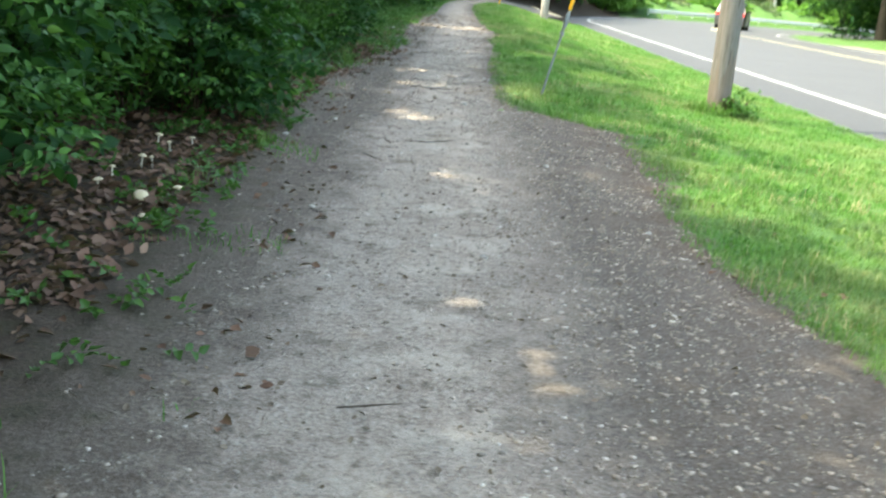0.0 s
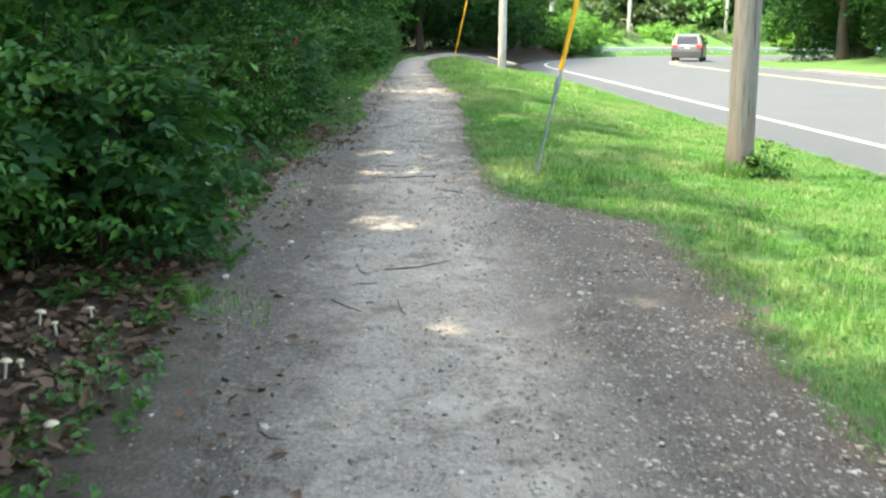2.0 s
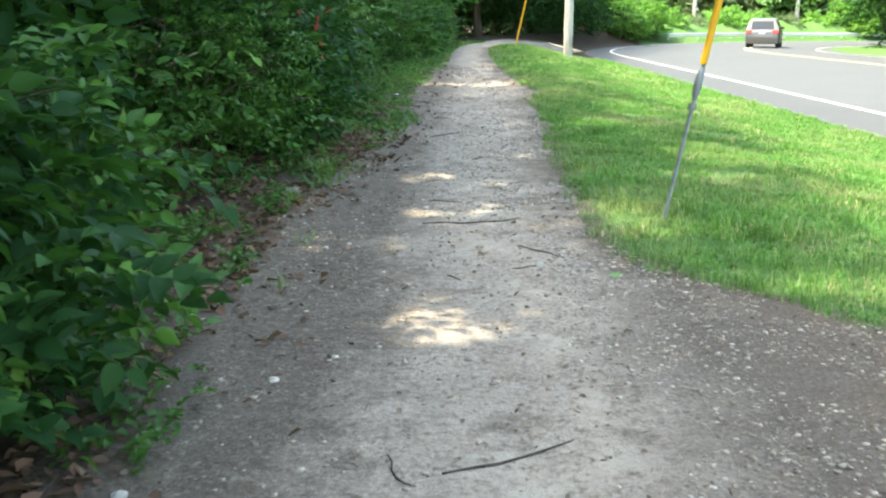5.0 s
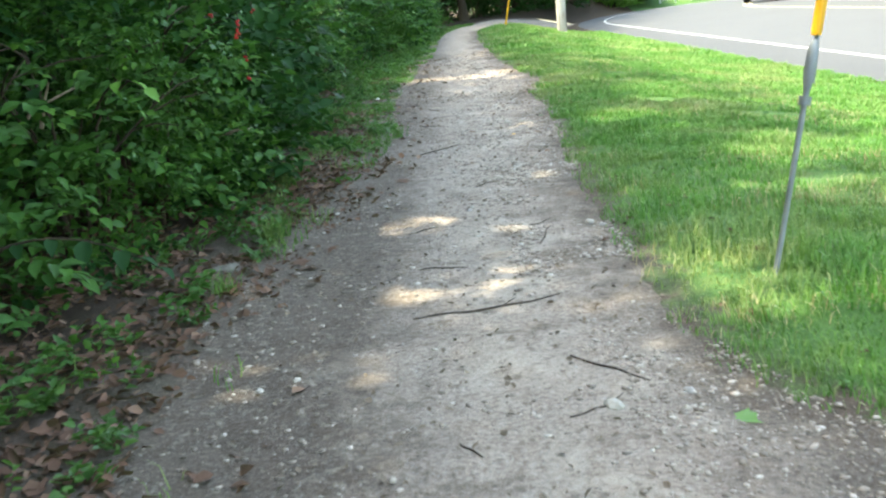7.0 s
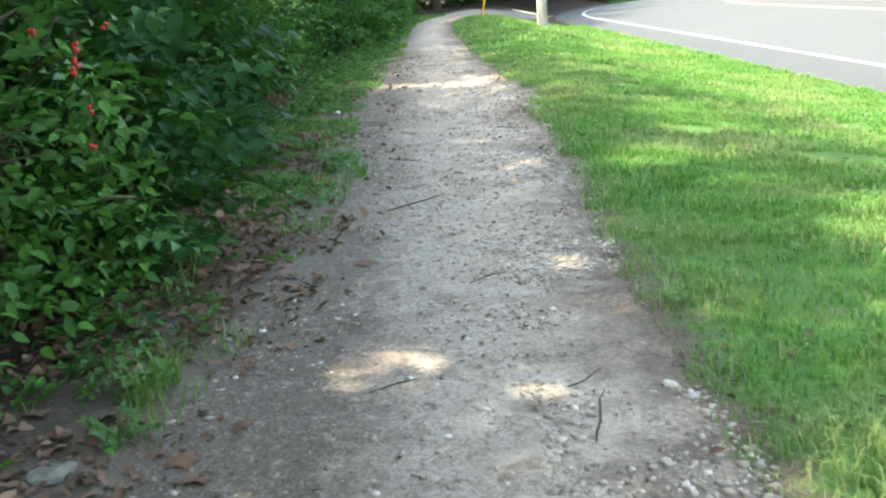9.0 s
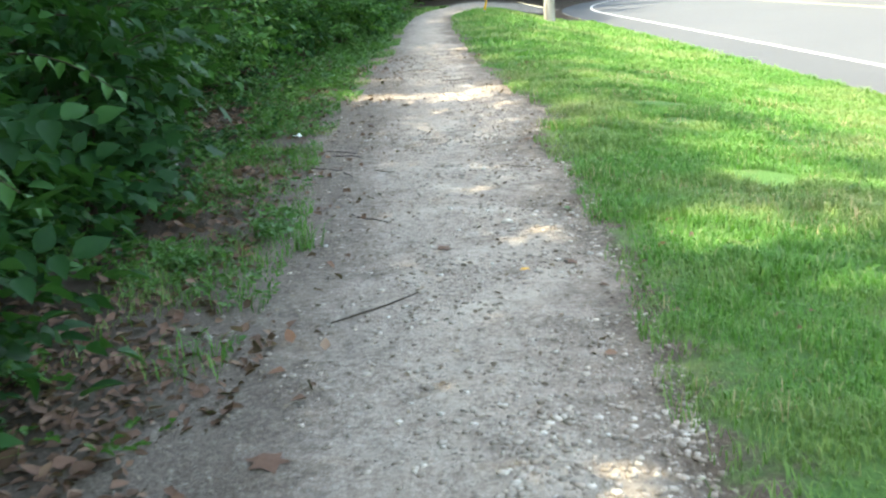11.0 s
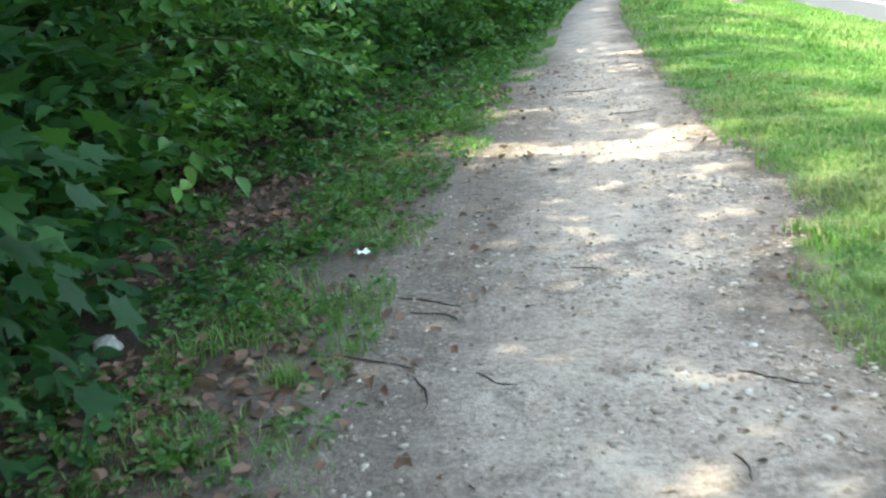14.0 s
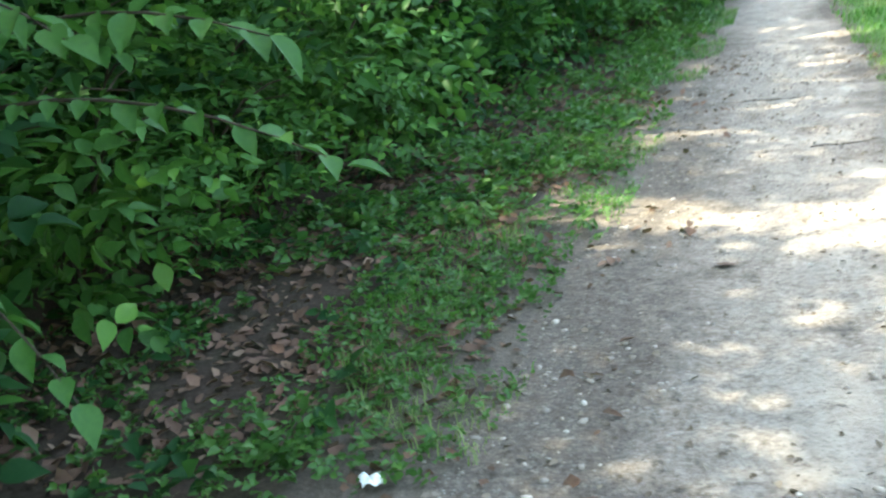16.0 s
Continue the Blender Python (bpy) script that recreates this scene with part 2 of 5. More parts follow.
def road_material(name, tone):
    m, nt, b = material(name, 0.85, 0.25)
    p = place(nt)
    fine = noise_node(nt, 80.0, 4.0, 0.7, p)
    big = noise_node(nt, 0.35, 5.0, 0.6, p)
    col = ramp(nt, fine, [(0.3, tuple(tone * c for c in (0.062, 0.066, 0.074))), (0.7, tuple(tone * c for c in (0.120, 0.125, 0.136)))])
    col = mix(nt, arith(nt, "MULTIPLY", big, 0.6), col, tuple(tone * c for c in (0.14, 0.143, 0.15)))
    colour(nt, b, col)
    bump(nt, b, fine, 0.3, 0.005)
    return m


def plain(name, base, rough=0.6, metal=0.0, spec=0.4, vary=0.25, scale=12.0):
    m, nt, b = material(name, rough, spec, metal)
    f = noise_node(nt, scale, 5.0, 0.6, coords(nt))
    colour(nt, b, ramp(nt, f, [(0.3, tuple(c * (1 - vary) for c in base)), (0.7, tuple(min(1, c * (1 + vary * 0.6)) for c in base))]))
    bump(nt, b, f, 0.15, 0.004)
    return m


M_ROAD, M_SHOULDER = road_material("asphalt", 0.62), road_material("asphalt_shoulder", 0.52)
M_WHITE = plain("road_paint_white", (0.42, 0.42, 0.41), 0.8, vary=0.35, scale=6.0)
M_YELLOWPAINT = plain("road_paint_yellow", (0.50, 0.43, 0.25), 0.8, vary=0.25, scale=6.0)
M_SLEEVE = plain("yellow_plastic", (0.66, 0.33, 0.02), 0.45, vary=0.08)
M_STEEL = plain("galvanised_steel", (0.19, 0.215, 0.235), 0.55, 0.3, vary=0.2)
M_GUARD = plain("guardrail_steel", (0.55, 0.56, 0.56), 0.5, 0.35, vary=0.12)
M_PAINT = plain("van_paint", (0.135, 0.128, 0.125), 0.30, 0.45, vary=0.03)
M_GLASS = plain("tinted_glass", (0.015, 0.017, 0.02), 0.06, 0.0, 0.6, vary=0.0)
M_RUBBER = plain("rubber", (0.02, 0.02, 0.02), 0.85)
M_RED = plain("red_lens", (0.55, 0.03, 0.02), 0.2, vary=0.05)
M_CHROME = plain("chrome", (0.75, 0.75, 0.76), 0.2, 0.9, vary=0.05)
M_BLACK = plain("black_plastic", (0.03, 0.03, 0.03), 0.5)
M_PLATE = plain("plate_white", (0.75, 0.76, 0.74), 0.5, vary=0.05)
M_LAMP = plain("lamp_grey", (0.62, 0.63, 0.62), 0.45, vary=0.08)
M_CAP = plain("mushroom_cap", (0.52, 0.43, 0.29), 0.7, vary=0.15, scale=60.0)
M_STALK = plain("mushroom_stalk", (0.50, 0.45, 0.36), 0.7, vary=0.12, scale=60.0)
M_PAPER = plain("white_litter", (0.72, 0.73, 0.70), 0.8, vary=0.2, scale=30.0)
M_STONE = plain("stone", (0.33, 0.31, 0.285), 0.9, vary=0.35, scale=25.0)
M_DULLSTONE = plain("dull_stone", (0.13, 0.12, 0.10), 0.95, vary=0.4, scale=25.0)
M_PALESTONE = plain("pale_stone", (0.38, 0.36, 0.32), 0.9, vary=0.25, scale=25.0)
M_BERRY = plain("red_berry", (0.36, 0.012, 0.010), 0.4, vary=0.2, scale=40.0)


def gravel_material(name, stops):
    m, nt, b = material(name, 0.9, 0.2)
    col = ramp(nt, island(nt), stops)
    colour(nt, b, mix(nt, arith(nt, "MULTIPLY", noise_node(nt, 120.0, 3.0, 0.6, place(nt)), 0.5), col, (0.2, 0.18, 0.16)))
    return m


M_CLOD = gravel_material("clods", [(0.0, (0.17, 0.139, 0.115)), (0.5, (0.30, 0.250, 0.210)), (1.0, (0.48, 0.415, 0.355))])
M_GRAVEL = gravel_material("gravel", [(0.0, (0.18, 0.147, 0.120)), (0.5, (0.28, 0.235, 0.196)), (0.85, (0.40, 0.345, 0.292)), (1.0, (0.58, 0.53, 0.465))])

# ---- mesh helpers ----
RNG = np.random.default_rng(7)


def link_mesh(name, verts, faces, mat, parent=None, label="", smooth=False):
    me = bpy.data.meshes.new(name)
    verts = np.asarray(verts, dtype=np.float32)
    if isinstance(faces, np.ndarray):
        n, k = faces.shape
        me.vertices.add(len(verts))
        me.vertices.foreach_set("co", verts.ravel())
        me.loops.add(n * k)
        me.loops.foreach_set("vertex_index", faces.astype(np.int32).ravel())
        me.polygons.add(n)
        me.polygons.foreach_set("loop_start", np.arange(0, n * k, k, dtype=np.int32))
        me.update(calc_edges=True)
    else:
        me.from_pydata([tuple(map(float, v)) for v in verts], [], [tuple(map(int, f)) for f in faces])
    if smooth:
        me.polygons.foreach_set("use_smooth", np.ones(len(me.polygons), dtype=bool))
    me.materials.append(mat)
    ob = new(name, me)
    if parent is not None:
        ob.parent = parent
    if label:
        tagged(ob, label)
    return ob


def part(name, bm, mat, parent, label="", smooth=False):
    me = bpy.data.meshes.new(name)
    bm.to_mesh(me)
    bm.free()
    if smooth:
        me.polygons.foreach_set("use_smooth", np.ones(len(me.polygons), dtype=bool))
    me.materials.append(mat)
    ob = new(name, me)
    ob.parent = parent
    if label:
        tagged(ob, label)
    return ob


def thing(name, m, label, category, group="", kind=""):
    ob = new(name)
    ob.empty_display_size = 0.1
    ob.matrix_world = m
    return tagged(ob, label, category, group, kind)


def tubes(lines, sides=6):
    """lines: list of (points, radii). Returns one mesh of closed tapered tubes, as verts and quads."""
    V, F, n0 = [], [], 0
    for pts, rad in lines:
        pts = np.asarray(pts, float)
        k = len(pts)
        tang = np.gradient(pts, axis=0)
        tang /= np.linalg.norm(tang, axis=1)[:, None] + 1e-9
        ref = np.array([0.0, 0.0, 1.0]) if abs(tang[0][2]) < 0.8 else np.array([1.0, 0.0, 0.0])
        a = np.cross(tang, ref)
        a /= np.linalg.norm(a, axis=1)[:, None] + 1e-9
        b = np.cross(tang, a)
        ang = np.linspace(0, 2 * math.pi, sides, endpoint=False)
        ring = pts[:, None] + np.asarray(rad, float)[:, None, None] * (np.cos(ang)[None, :, None] * a[:, None] + np.sin(ang)[None, :, None] * b[:, None])
        V.append(ring.reshape(-1, 3))
        i, j = np.meshgrid(np.arange(k - 1), np.arange(sides), indexing="ij")
        j2 = (j + 1) % sides
        F.append(np.stack([i * sides + j, i * sides + j2, (i + 1) * sides + j2, (i + 1) * sides + j], -1).reshape(-1, 4) + n0)
        n0 += k * sides
    return np.concatenate(V), np.concatenate(F)


def unit(v):
    return v / (np.linalg.norm(v, axis=-1, keepdims=True) + 1e-9)


def leaf_mesh(base, axis, normal, length, width, rounded=True, droop=0.25, fine=False):
    """Pointed leaves, folded along the midrib: four triangles each (two if not rounded)."""
    a, s = unit(axis), None
    s = unit(np.cross(a, normal))
    n = np.cross(s, a)
    L, W = length[:, None], width[:, None]
    fold = n * W * 0.22
    tip = base + a * L - n * L * droop
    if fine:
        spine = [base + a * L * u - n * L * droop * u * u for u in (0.0, 0.3, 0.62, 1.0)]
        V = list(spine)
        for sg in (-1, 1):
            for u, w in ((0.10, 0.27), (0.28, 0.47), (0.48, 0.50), (0.68, 0.36), (0.86, 0.15)):
                V.append(base + a * L * u + s * W * w * sg + fold * (w / 0.5) - n * L * droop * u * u)
        V = np.stack(V, 1)
        one = [[0, 1, 4], [4, 1, 5], [5, 1, 6], [1, 2, 6], [6, 2, 7], [7, 2, 8], [8, 2, 3]]
        two = [[t[0] + (5 if t[0] > 3 else 0), t[2] + (5 if t[2] > 3 else 0), t[1] + (5 if t[1] > 3 else 0)] for t in one]
        k, tri = 14, np.array(one + two)
    elif rounded:
        l1, r1 = base + a * L * 0.30 - s * W * 0.5 + fold, base + a * L * 0.30 + s * W * 0.5 + fold
        l2, r2 = base + a * L * 0.68 - s * W * 0.36 + fold * 0.6 - n * L * droop * 0.45, base + a * L * 0.68 + s * W * 0.36 + fold * 0.6 - n * L * droop * 0.45
        V = np.stack([base, l1, l2, tip, r2, r1], 1)
        k, tri = 6, np.array([[0, 2, 1], [0, 3, 2], [0, 4, 3], [0, 5, 4]])
    else:
        l1, r1 = base + a * L * 0.42 - s * W * 0.5 + fold, base + a * L * 0.42 + s * W * 0.5 + fold
        V = np.stack([base, l1, tip, r1], 1)
        k, tri = 4, np.array([[0, 2, 1], [0, 3, 2]])
    F = (np.arange(len(base))[:, None, None] * k + tri[None]).reshape(-1, 3)
    return V.reshape(-1, 3), F


def sprays(rng, origin, heading, count, reach, leaf_len, leaf_wid, rounded=True, flat=0.7, fine=False):
    """Leafy twigs: from each origin a twig along heading with alternate leaves."""
    S = len(origin)
    h = unit(heading)
    up = unit(np.array([0, 0, 1.0]) * flat + rng.normal(0, 0.28, (S, 3)))
    side = unit(np.cross(h, up))
    t = (np.arange(count) + 0.6) / count
    alt = np.where(np.arange(count) % 2 == 0, 1.0, -1.0)
    R = (reach * rng.uniform(0.65, 1.25, S))[:, None]
    base = origin[:, None] + h[:, None] * (R * t)[:, :, None] - np.array([0, 0, 1.0]) * (0.18 * R * t ** 2)[:, :, None]
    ax = h[:, None] * (0.35 + 0.65 * t[None, :, None] ** 3) + side[:, None] * alt[None, :, None] * (1.0 - 0.6 * t[None, :, None] ** 3) + rng.normal(0, 0.22, (S, count, 3))
    nm = up[:, None] + rng.normal(0, 0.30, (S, count, 3))
    scale = rng.uniform(0.7, 1.25, (S, count))
    return leaf_mesh(base.reshape(-1, 3), ax.reshape(-1, 3), nm.reshape(-1, 3), (leaf_len * scale).ravel(), (leaf_wid * scale).ravel(), rounded, 0.25, fine)


# ---- lie of the land ----
ROAD_X, BEND_Y, BEND_R, ROAD_W = 5.5, 60.0, 60.0, 13.8
BEND_X = ROAD_X + BEND_R


def sm(t):
    t = np.clip(t, 0, 1)
    return t * t * (3 - 2 * t)


def path_z(y):
    return -0.010 * np.maximum(0, y - 28)


def road_z(s):
    return -0.2 - 0.019 * np.clip(s - 12, 0, 118)


def road_coords(x, y):
    """Distance to the right of the road's near edge, and the length along it."""
    dx, dy = BEND_X - x, y - BEND_Y
    bent = dy > 0
    d = np.where(bent, BEND_R - np.hypot(dx, dy), x - ROAD_X)
    s = np.where(bent, BEND_Y + BEND_R * np.arctan2(dy, np.maximum(dx, 1e-3)), y)
    return d, s


def land(x, y):
    x, y = np.asarray(x, float), np.asarray(y, float)
    d, s = road_coords(x, y)
    rz, pz = road_z(s), path_z(np.minimum(y, 60))
    left = pz + (rz - pz) * sm((d + 4.4) / 4.2)
    z = np.where(d < 0, left, np.where(d < ROAD_W, rz - 0.06, rz + 0.12 + 0.9 * sm((d - ROAD_W - 0.3) / 14)))
    far = sm((y - 62) / 50)
    z = np.where(d < -4.4, pz + (rz + 0.1 - pz) * far, z)
    z = z + 0.05 * sm((-1.3 - x) / 1.2) * (y < 60)
    return z


def land1(x, y):
    return float(land(np.array([x]), np.array([y]))[0])


def wob(x, y, f=1.0, o=0.0):
    return noise.noise(Vector((x * f, y * f, o)))


LEFT_Y = [-6, 5, 7, 9.5, 12, 15, 16.5, 19, 21, 24, 27, 30, 34, 42, 48, 52, 58, 64, 70]
LEFT_X = [-1.02, -1.05, -1.12, -1.38, -1.55, -1.62, -1.38, -1.2, -1.14, -1.32, -1.2, -1.12, -0.95, -0.9, -0.7, -0.3, 0.9, 2.6, 4.4]
RIGHT_Y = [-6, 4, 5.4, 6.8, 8.9, 11.3, 11.9, 12.5, 13.2, 14.5, 17.5, 19, 21.9, 23.9, 25.2, 26.9, 28, 30, 35, 40, 48, 52, 58, 64, 70]
RIGHT_X = [2.4, 2.05, 1.76, 1.48, 1.62, 1.62, 1.3, 0.72, 0.5, 0.45, 0.47, 0.55, 0.66, 0.56, 0.86, 0.66, 0.6, 0.48, 0.38, 0.3, 0.45, 1.3, 3.0, 4.9, 6.2]


def left_edge(y):
    return np.interp(y, LEFT_Y, LEFT_X)


def right_edge(y):
    return np.interp(y, RIGHT_Y, RIGHT_X)


def edge_noise(y, o):
    return np.array([0.10 * wob(0, v, 1.1, o) + 0.06 * wob(0, v, 3.7, o + 5) + 0.03 * wob(0, v, 11.0, o + 9) for v in np.atleast_1d(y)])


def sheet(name, ys, columns, height, mat, label, category, rim=None, rim_right=None):
    """A ground sheet of rows ys; columns(y) gives the x of each vertex of the row."""
    X = np.array([columns(v) for v in ys])
    Y = np.repeat(np.asarray(ys)[:, None], X.shape[1], 1)
    Z = height(X, Y)
    nr, nc = X.shape
    i, j = np.meshgrid(np.arange(nr - 1), np.arange(nc - 1), indexing="ij")
    F = np.stack([i * nc + j, i * nc + j + 1, (i + 1) * nc + j + 1, (i + 1) * nc + j], -1).reshape(-1, 4)
    ob = link_mesh(name, np.stack([X, Y, Z], -1).reshape(-1, 3), F, mat, None, "", True)
    if rim is None:
        rim = lambda X, Y: X * 0 + 9.0
    if rim is not None:
        for key, fun in (("rim", rim), ("rim_right", rim_right)):
            if fun is not None:
                ob.data.attributes.new(key, "FLOAT", "POINT").data.foreach_set("value", fun(X, Y).astype(np.float32).ravel())
    return tagged(ob, label, category, "", "structure")


YS = np.concatenate([np.arange(-6, 34, 0.055), np.arange(34, 70.01, 0.25)])
EL = dict(zip(YS, left_edge(YS) + edge_noise(YS, 3.0)))
ER = dict(zip(YS, right_edge(YS) + edge_noise(YS, 40.0)))


def rough_land(X, Y):
    Z = land(X, Y)
    lump = np.array([0.020 * wob(a, b, 1.7) + 0.014 * wob(a, b, 5.0, 3) + 0.009 * wob(a, b, 11.0, 7) for a, b in zip(X.ravel(), Y.ravel())])
    return Z + lump.reshape(X.shape) * (np.abs(X) < 9)


GRID = np.linspace(0, 1, 56)
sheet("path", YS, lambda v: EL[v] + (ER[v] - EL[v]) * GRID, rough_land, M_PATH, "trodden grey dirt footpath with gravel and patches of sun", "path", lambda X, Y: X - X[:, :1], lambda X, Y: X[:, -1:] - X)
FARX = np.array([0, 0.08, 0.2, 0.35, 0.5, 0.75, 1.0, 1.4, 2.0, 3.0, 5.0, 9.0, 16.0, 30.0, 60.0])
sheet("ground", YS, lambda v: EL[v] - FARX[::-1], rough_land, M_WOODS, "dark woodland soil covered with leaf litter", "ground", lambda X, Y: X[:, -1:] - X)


def verge_cols(v):
    top = ROAD_X + 0.0 if v < BEND_Y else BEND_X - math.sqrt(BEND_R ** 2 - (v - BEND_Y) ** 2)
    return ER[v] + (top + 0.02 - ER[v]) * np.linspace(0, 1, 40)


sheet("verge", YS[YS <= 54.5], verge_cols, rough_land, M_VERGE, "grass verge between the footpath and the road", "lawn", lambda X, Y: X - X[:, :1])
# soil from here on; its dark colour also carries the trees' shade
sheet("ground_bend", YS[YS >= 54.49], verge_cols, rough_land, M_WOODS, "bare soil under the trees by the bend, darkened for their shade", "ground")
# the land beyond, out to the horizon
FY = np.concatenate([np.arange(70, 150, 2.0), [160, 200, 300, 600, 1500, 3000]])
FXX = np.concatenate([[-3000, -1000, -300, -100, -60], np.arange(-40, 110, 2.0), [120, 300, 1000, 3000]])
sheet("ground_far", FY, lambda v: FXX[FXX >= 12], land, M_VERGE, "rough grassy ground beyond the bend of the road", "ground")
sheet("ground_woods", FY, lambda v: FXX[FXX <= 12], land, M_WOODS, "dark woodland floor beyond the footpath's end", "ground")
YB = np.concatenate([[-3000, -600, -100, -30, -12], [-6, 0, 8, 16, 24, 32, 40, 48, 56, 63, 70]])
XR = np.concatenate([[19.3, 19.6, 20.2, 21, 23, 26, 30, 36, 45, 60, 90, 300, 3000]])
sheet("ground_right", YB[5:], lambda v: XR, land, M_VERGE, "grassy bank under the trees across the road", "ground")
sheet("ground_behind", YB[:6], lambda v: np.concatenate([[-3000, -300, -60, -10, -2, 2, 5.6], XR]), lambda X, Y: land(X, Y) - 0.02, M_VERGE, "grassy ground at the start of the walk", "ground")
sheet("ground_left", YB[5:], lambda v: np.array([-3000, -600, -200, -61.5]), land, M_WOODS, "woodland floor deep under the trees", "ground")


def road_strip(name, d0, d1, s0, s1, mat, lift, label, category, step=1.5):
    ss = np.arange(s0, s1 + 1e-6, step) if s1 - s0 > step else np.array([s0, s1])
    def at(d, s):
        if s <= BEND_Y:
            return ROAD_X + d, s
        a = (s - BEND_Y) / BEND_R
        return BEND_X - (BEND_R - d) * math.cos(a), BEND_Y + (BEND_R - d) * math.sin(a)
    V = []
    ds = np.linspace(d0, d1, 12 if d1 - d0 > 2 else 5 if d1 - d0 > 1 else 2)
    for s in ss:
        for d in ds:
            x, y = at(d, s)
            camber = 0.0 if d < 0 or d > ROAD_W else 0.10 * (1 - ((d - ROAD_W / 2) / (ROAD_W / 2)) ** 2)
            V.append((x, y, float(road_z(s)) + camber + lift))
    k = len(ds)
    F = np.array([(i * k + j, i * k + j + 1, (i + 1) * k + j + 1, (i + 1) * k + j) for i in range(len(ss) - 1) for j in range(k - 1)])
    return tagged(link_mesh(name, V, F, mat, None, "", True), label, category, "", "structure")


road_strip("road", 1.36, ROAD_W, -30, 160, M_ROAD, 0.0, "sunlit pale grey asphalt road bending to the right", "road")
road_strip("road_shoulder", 0.0, 1.36, -30, 160, M_SHOULDER, 0.0, "darker blue-grey asphalt shoulder beside the verge", "road")
road_strip("trim_edge_line", 1.30, 1.42, -30, 158, M_WHITE, 0.006, "worn white line along the road's shoulder", "road marking")
road_strip("trim_centre_line", 8.6, 8.71, -30, 84, M_YELLOWPAINT, 0.006, "faded yellow centre line on the asphalt", "road marking")
road_strip("trim_centre_line", 8.9, 9.01, -30, 84, M_YELLOWPAINT, 0.006, "faded yellow centre line on the asphalt", "road marking")
road_strip("trim_edge_line", 12.6, 12.71, -30, 158, M_WHITE, 0.006, "worn white line along the far shoulder", "road marking")

# ---- poles, guy wires, lamps ----


def pole(x, y, r0, r1, height, label, lean=(0, 0), lamp=None, group="poles along the road"):
    base = land1(x, y)
    p = thing("utility_pole", pose(x, y, base), label, "utility pole", group)
    zs = np.concatenate([np.linspace(-0.25, 2.0, 12), np.linspace(2.4, height, 14)])
    ring = 20
    V, F = [], []
    for z in zs:
        f = max(0, z) / height
        for k in range(ring):
            a = 2 * math.pi * k / ring
            r = r0 + (r1 - r0) * f + 0.006 * wob(math.cos(a) * 2, math.sin(a) * 2, 1.5, z * 0.3)
            V.append((r * math.cos(a) + lean[0] * z, r * math.sin(a) + lean[1] * z, z))
    n = len(zs)
    F = [(i * ring + k, i * ring + (k + 1) % ring, (i + 1) * ring + (k + 1) % ring, (i + 1) * ring + k) for i in range(n - 1) for k in range(ring)]
    F.append(tuple((n - 1) * ring + k for k in range(ring)))
    link_mesh("shaft", V, F, M_POLE_SHADED if y < 30 else M_POLE_SUNLIT, p, "weathered grey timber shaft", True)
    if lamp:
        z, reach = lamp
        pts = [(0, 0, z), (reach * 0.3, -0.1, z + 0.25), (reach * 0.7, -0.2, z + 0.42), (reach, -0.25, z + 0.45)]
        v, f = tubes([(pts, [0.045] * 4)], 8)
        link_mesh("lamp_arm", v, f, M_LAMP, p, "curved grey metal arm", True)
        bm = bmesh.new()
        bmesh.ops.create_uvsphere(bm, u_segments=12, v_segments=8, radius=0.5, matrix=Matrix.Translation((reach + 0.4, -0.27, z + 0.43)) @ Matrix.Diagonal((1.0, 0.42, 0.26, 1)))
        part("lamp_head", bm, M_LAMP, p, "pale cobra-head street lamp", True)
    return p


pole(3.55, 15.35, 0.155, 0.12, 11.0, "tall weathered grey wooden utility pole standing in grass", (0.004, 0))
pole(3.42, 49.0, 0.17, 0.13, 12.0, "pale grey wooden utility pole beside the footpath", (0.004, 0))
pole(10.6, 92.0, 0.18, 0.14, 8.4, "grey wooden pole carrying a street lamp by the bend", (0.01, 0), (7.6, 2.2))
pole(21.8, 119.0, 0.2, 0.15, 8.6, "pale pole carrying a street lamp beyond the guardrail", (0.02, 0), (7.6, 2.2))
pole(31.8, 119.0, 0.2, 0.16, 6.2, "short pale wooden pole beyond the guardrail", (0.02, 0))


def guy(anchor, top, sleeve, rod, label, thick=1.0):
    a, b = np.array(anchor, float), np.array(top, float)
    L = np.linalg.norm(b - a)
    u = (b - a) / L
    g = thing("guy_wire", Matrix.Translation(a), label, "guy wire", "guy wires of the poles")
    along = lambda s, w: ([u * s[0], u * s[1]], [w, w])
    v, f = tubes([along((-0.1, rod), 0.014 * thick)], 8)
    link_mesh("anchor_rod", v, f, M_STEEL, g, "grey steel anchor rod", True)
    if rod > 0.5:
        v, f = tubes([([u * (rod - 0.03), u * (rod + 0.05), u * (rod + 0.16), u * (rod + 0.20)], [0.016, 0.03, 0.026, 0.012])], 8)
        link_mesh("turnbuckle", v, f, M_STEEL, g, "grey galvanised thimble-eye fitting", True)
        side = np.array([0.02, -0.012, 0.0])
        v, f = tubes([([u * (rod - 0.10), u * (rod - 0.06)], [0.03, 0.03]), ([u * rod + side, u * (rod + 0.22) + side * 0.4], [0.008, 0.008])], 8)
        link_mesh("clamp", v, f, M_STEEL, g, "dark steel wire clamp", True)
    v, f = tubes([along((rod, L), 0.008 * thick)], 6)
    link_mesh("wire", v, f, M_STEEL, g, "", True)
    v, f = tubes([([u * sleeve[0], u * (sleeve[0] + 0.02), u * sleeve[1]], [0.022 * thick, 0.025 * thick, 0.025 * thick])], 10)
    link_mesh("sleeve", v, f, M_SLEEVE, g, "yellow plastic guard sleeve", True)
    return g


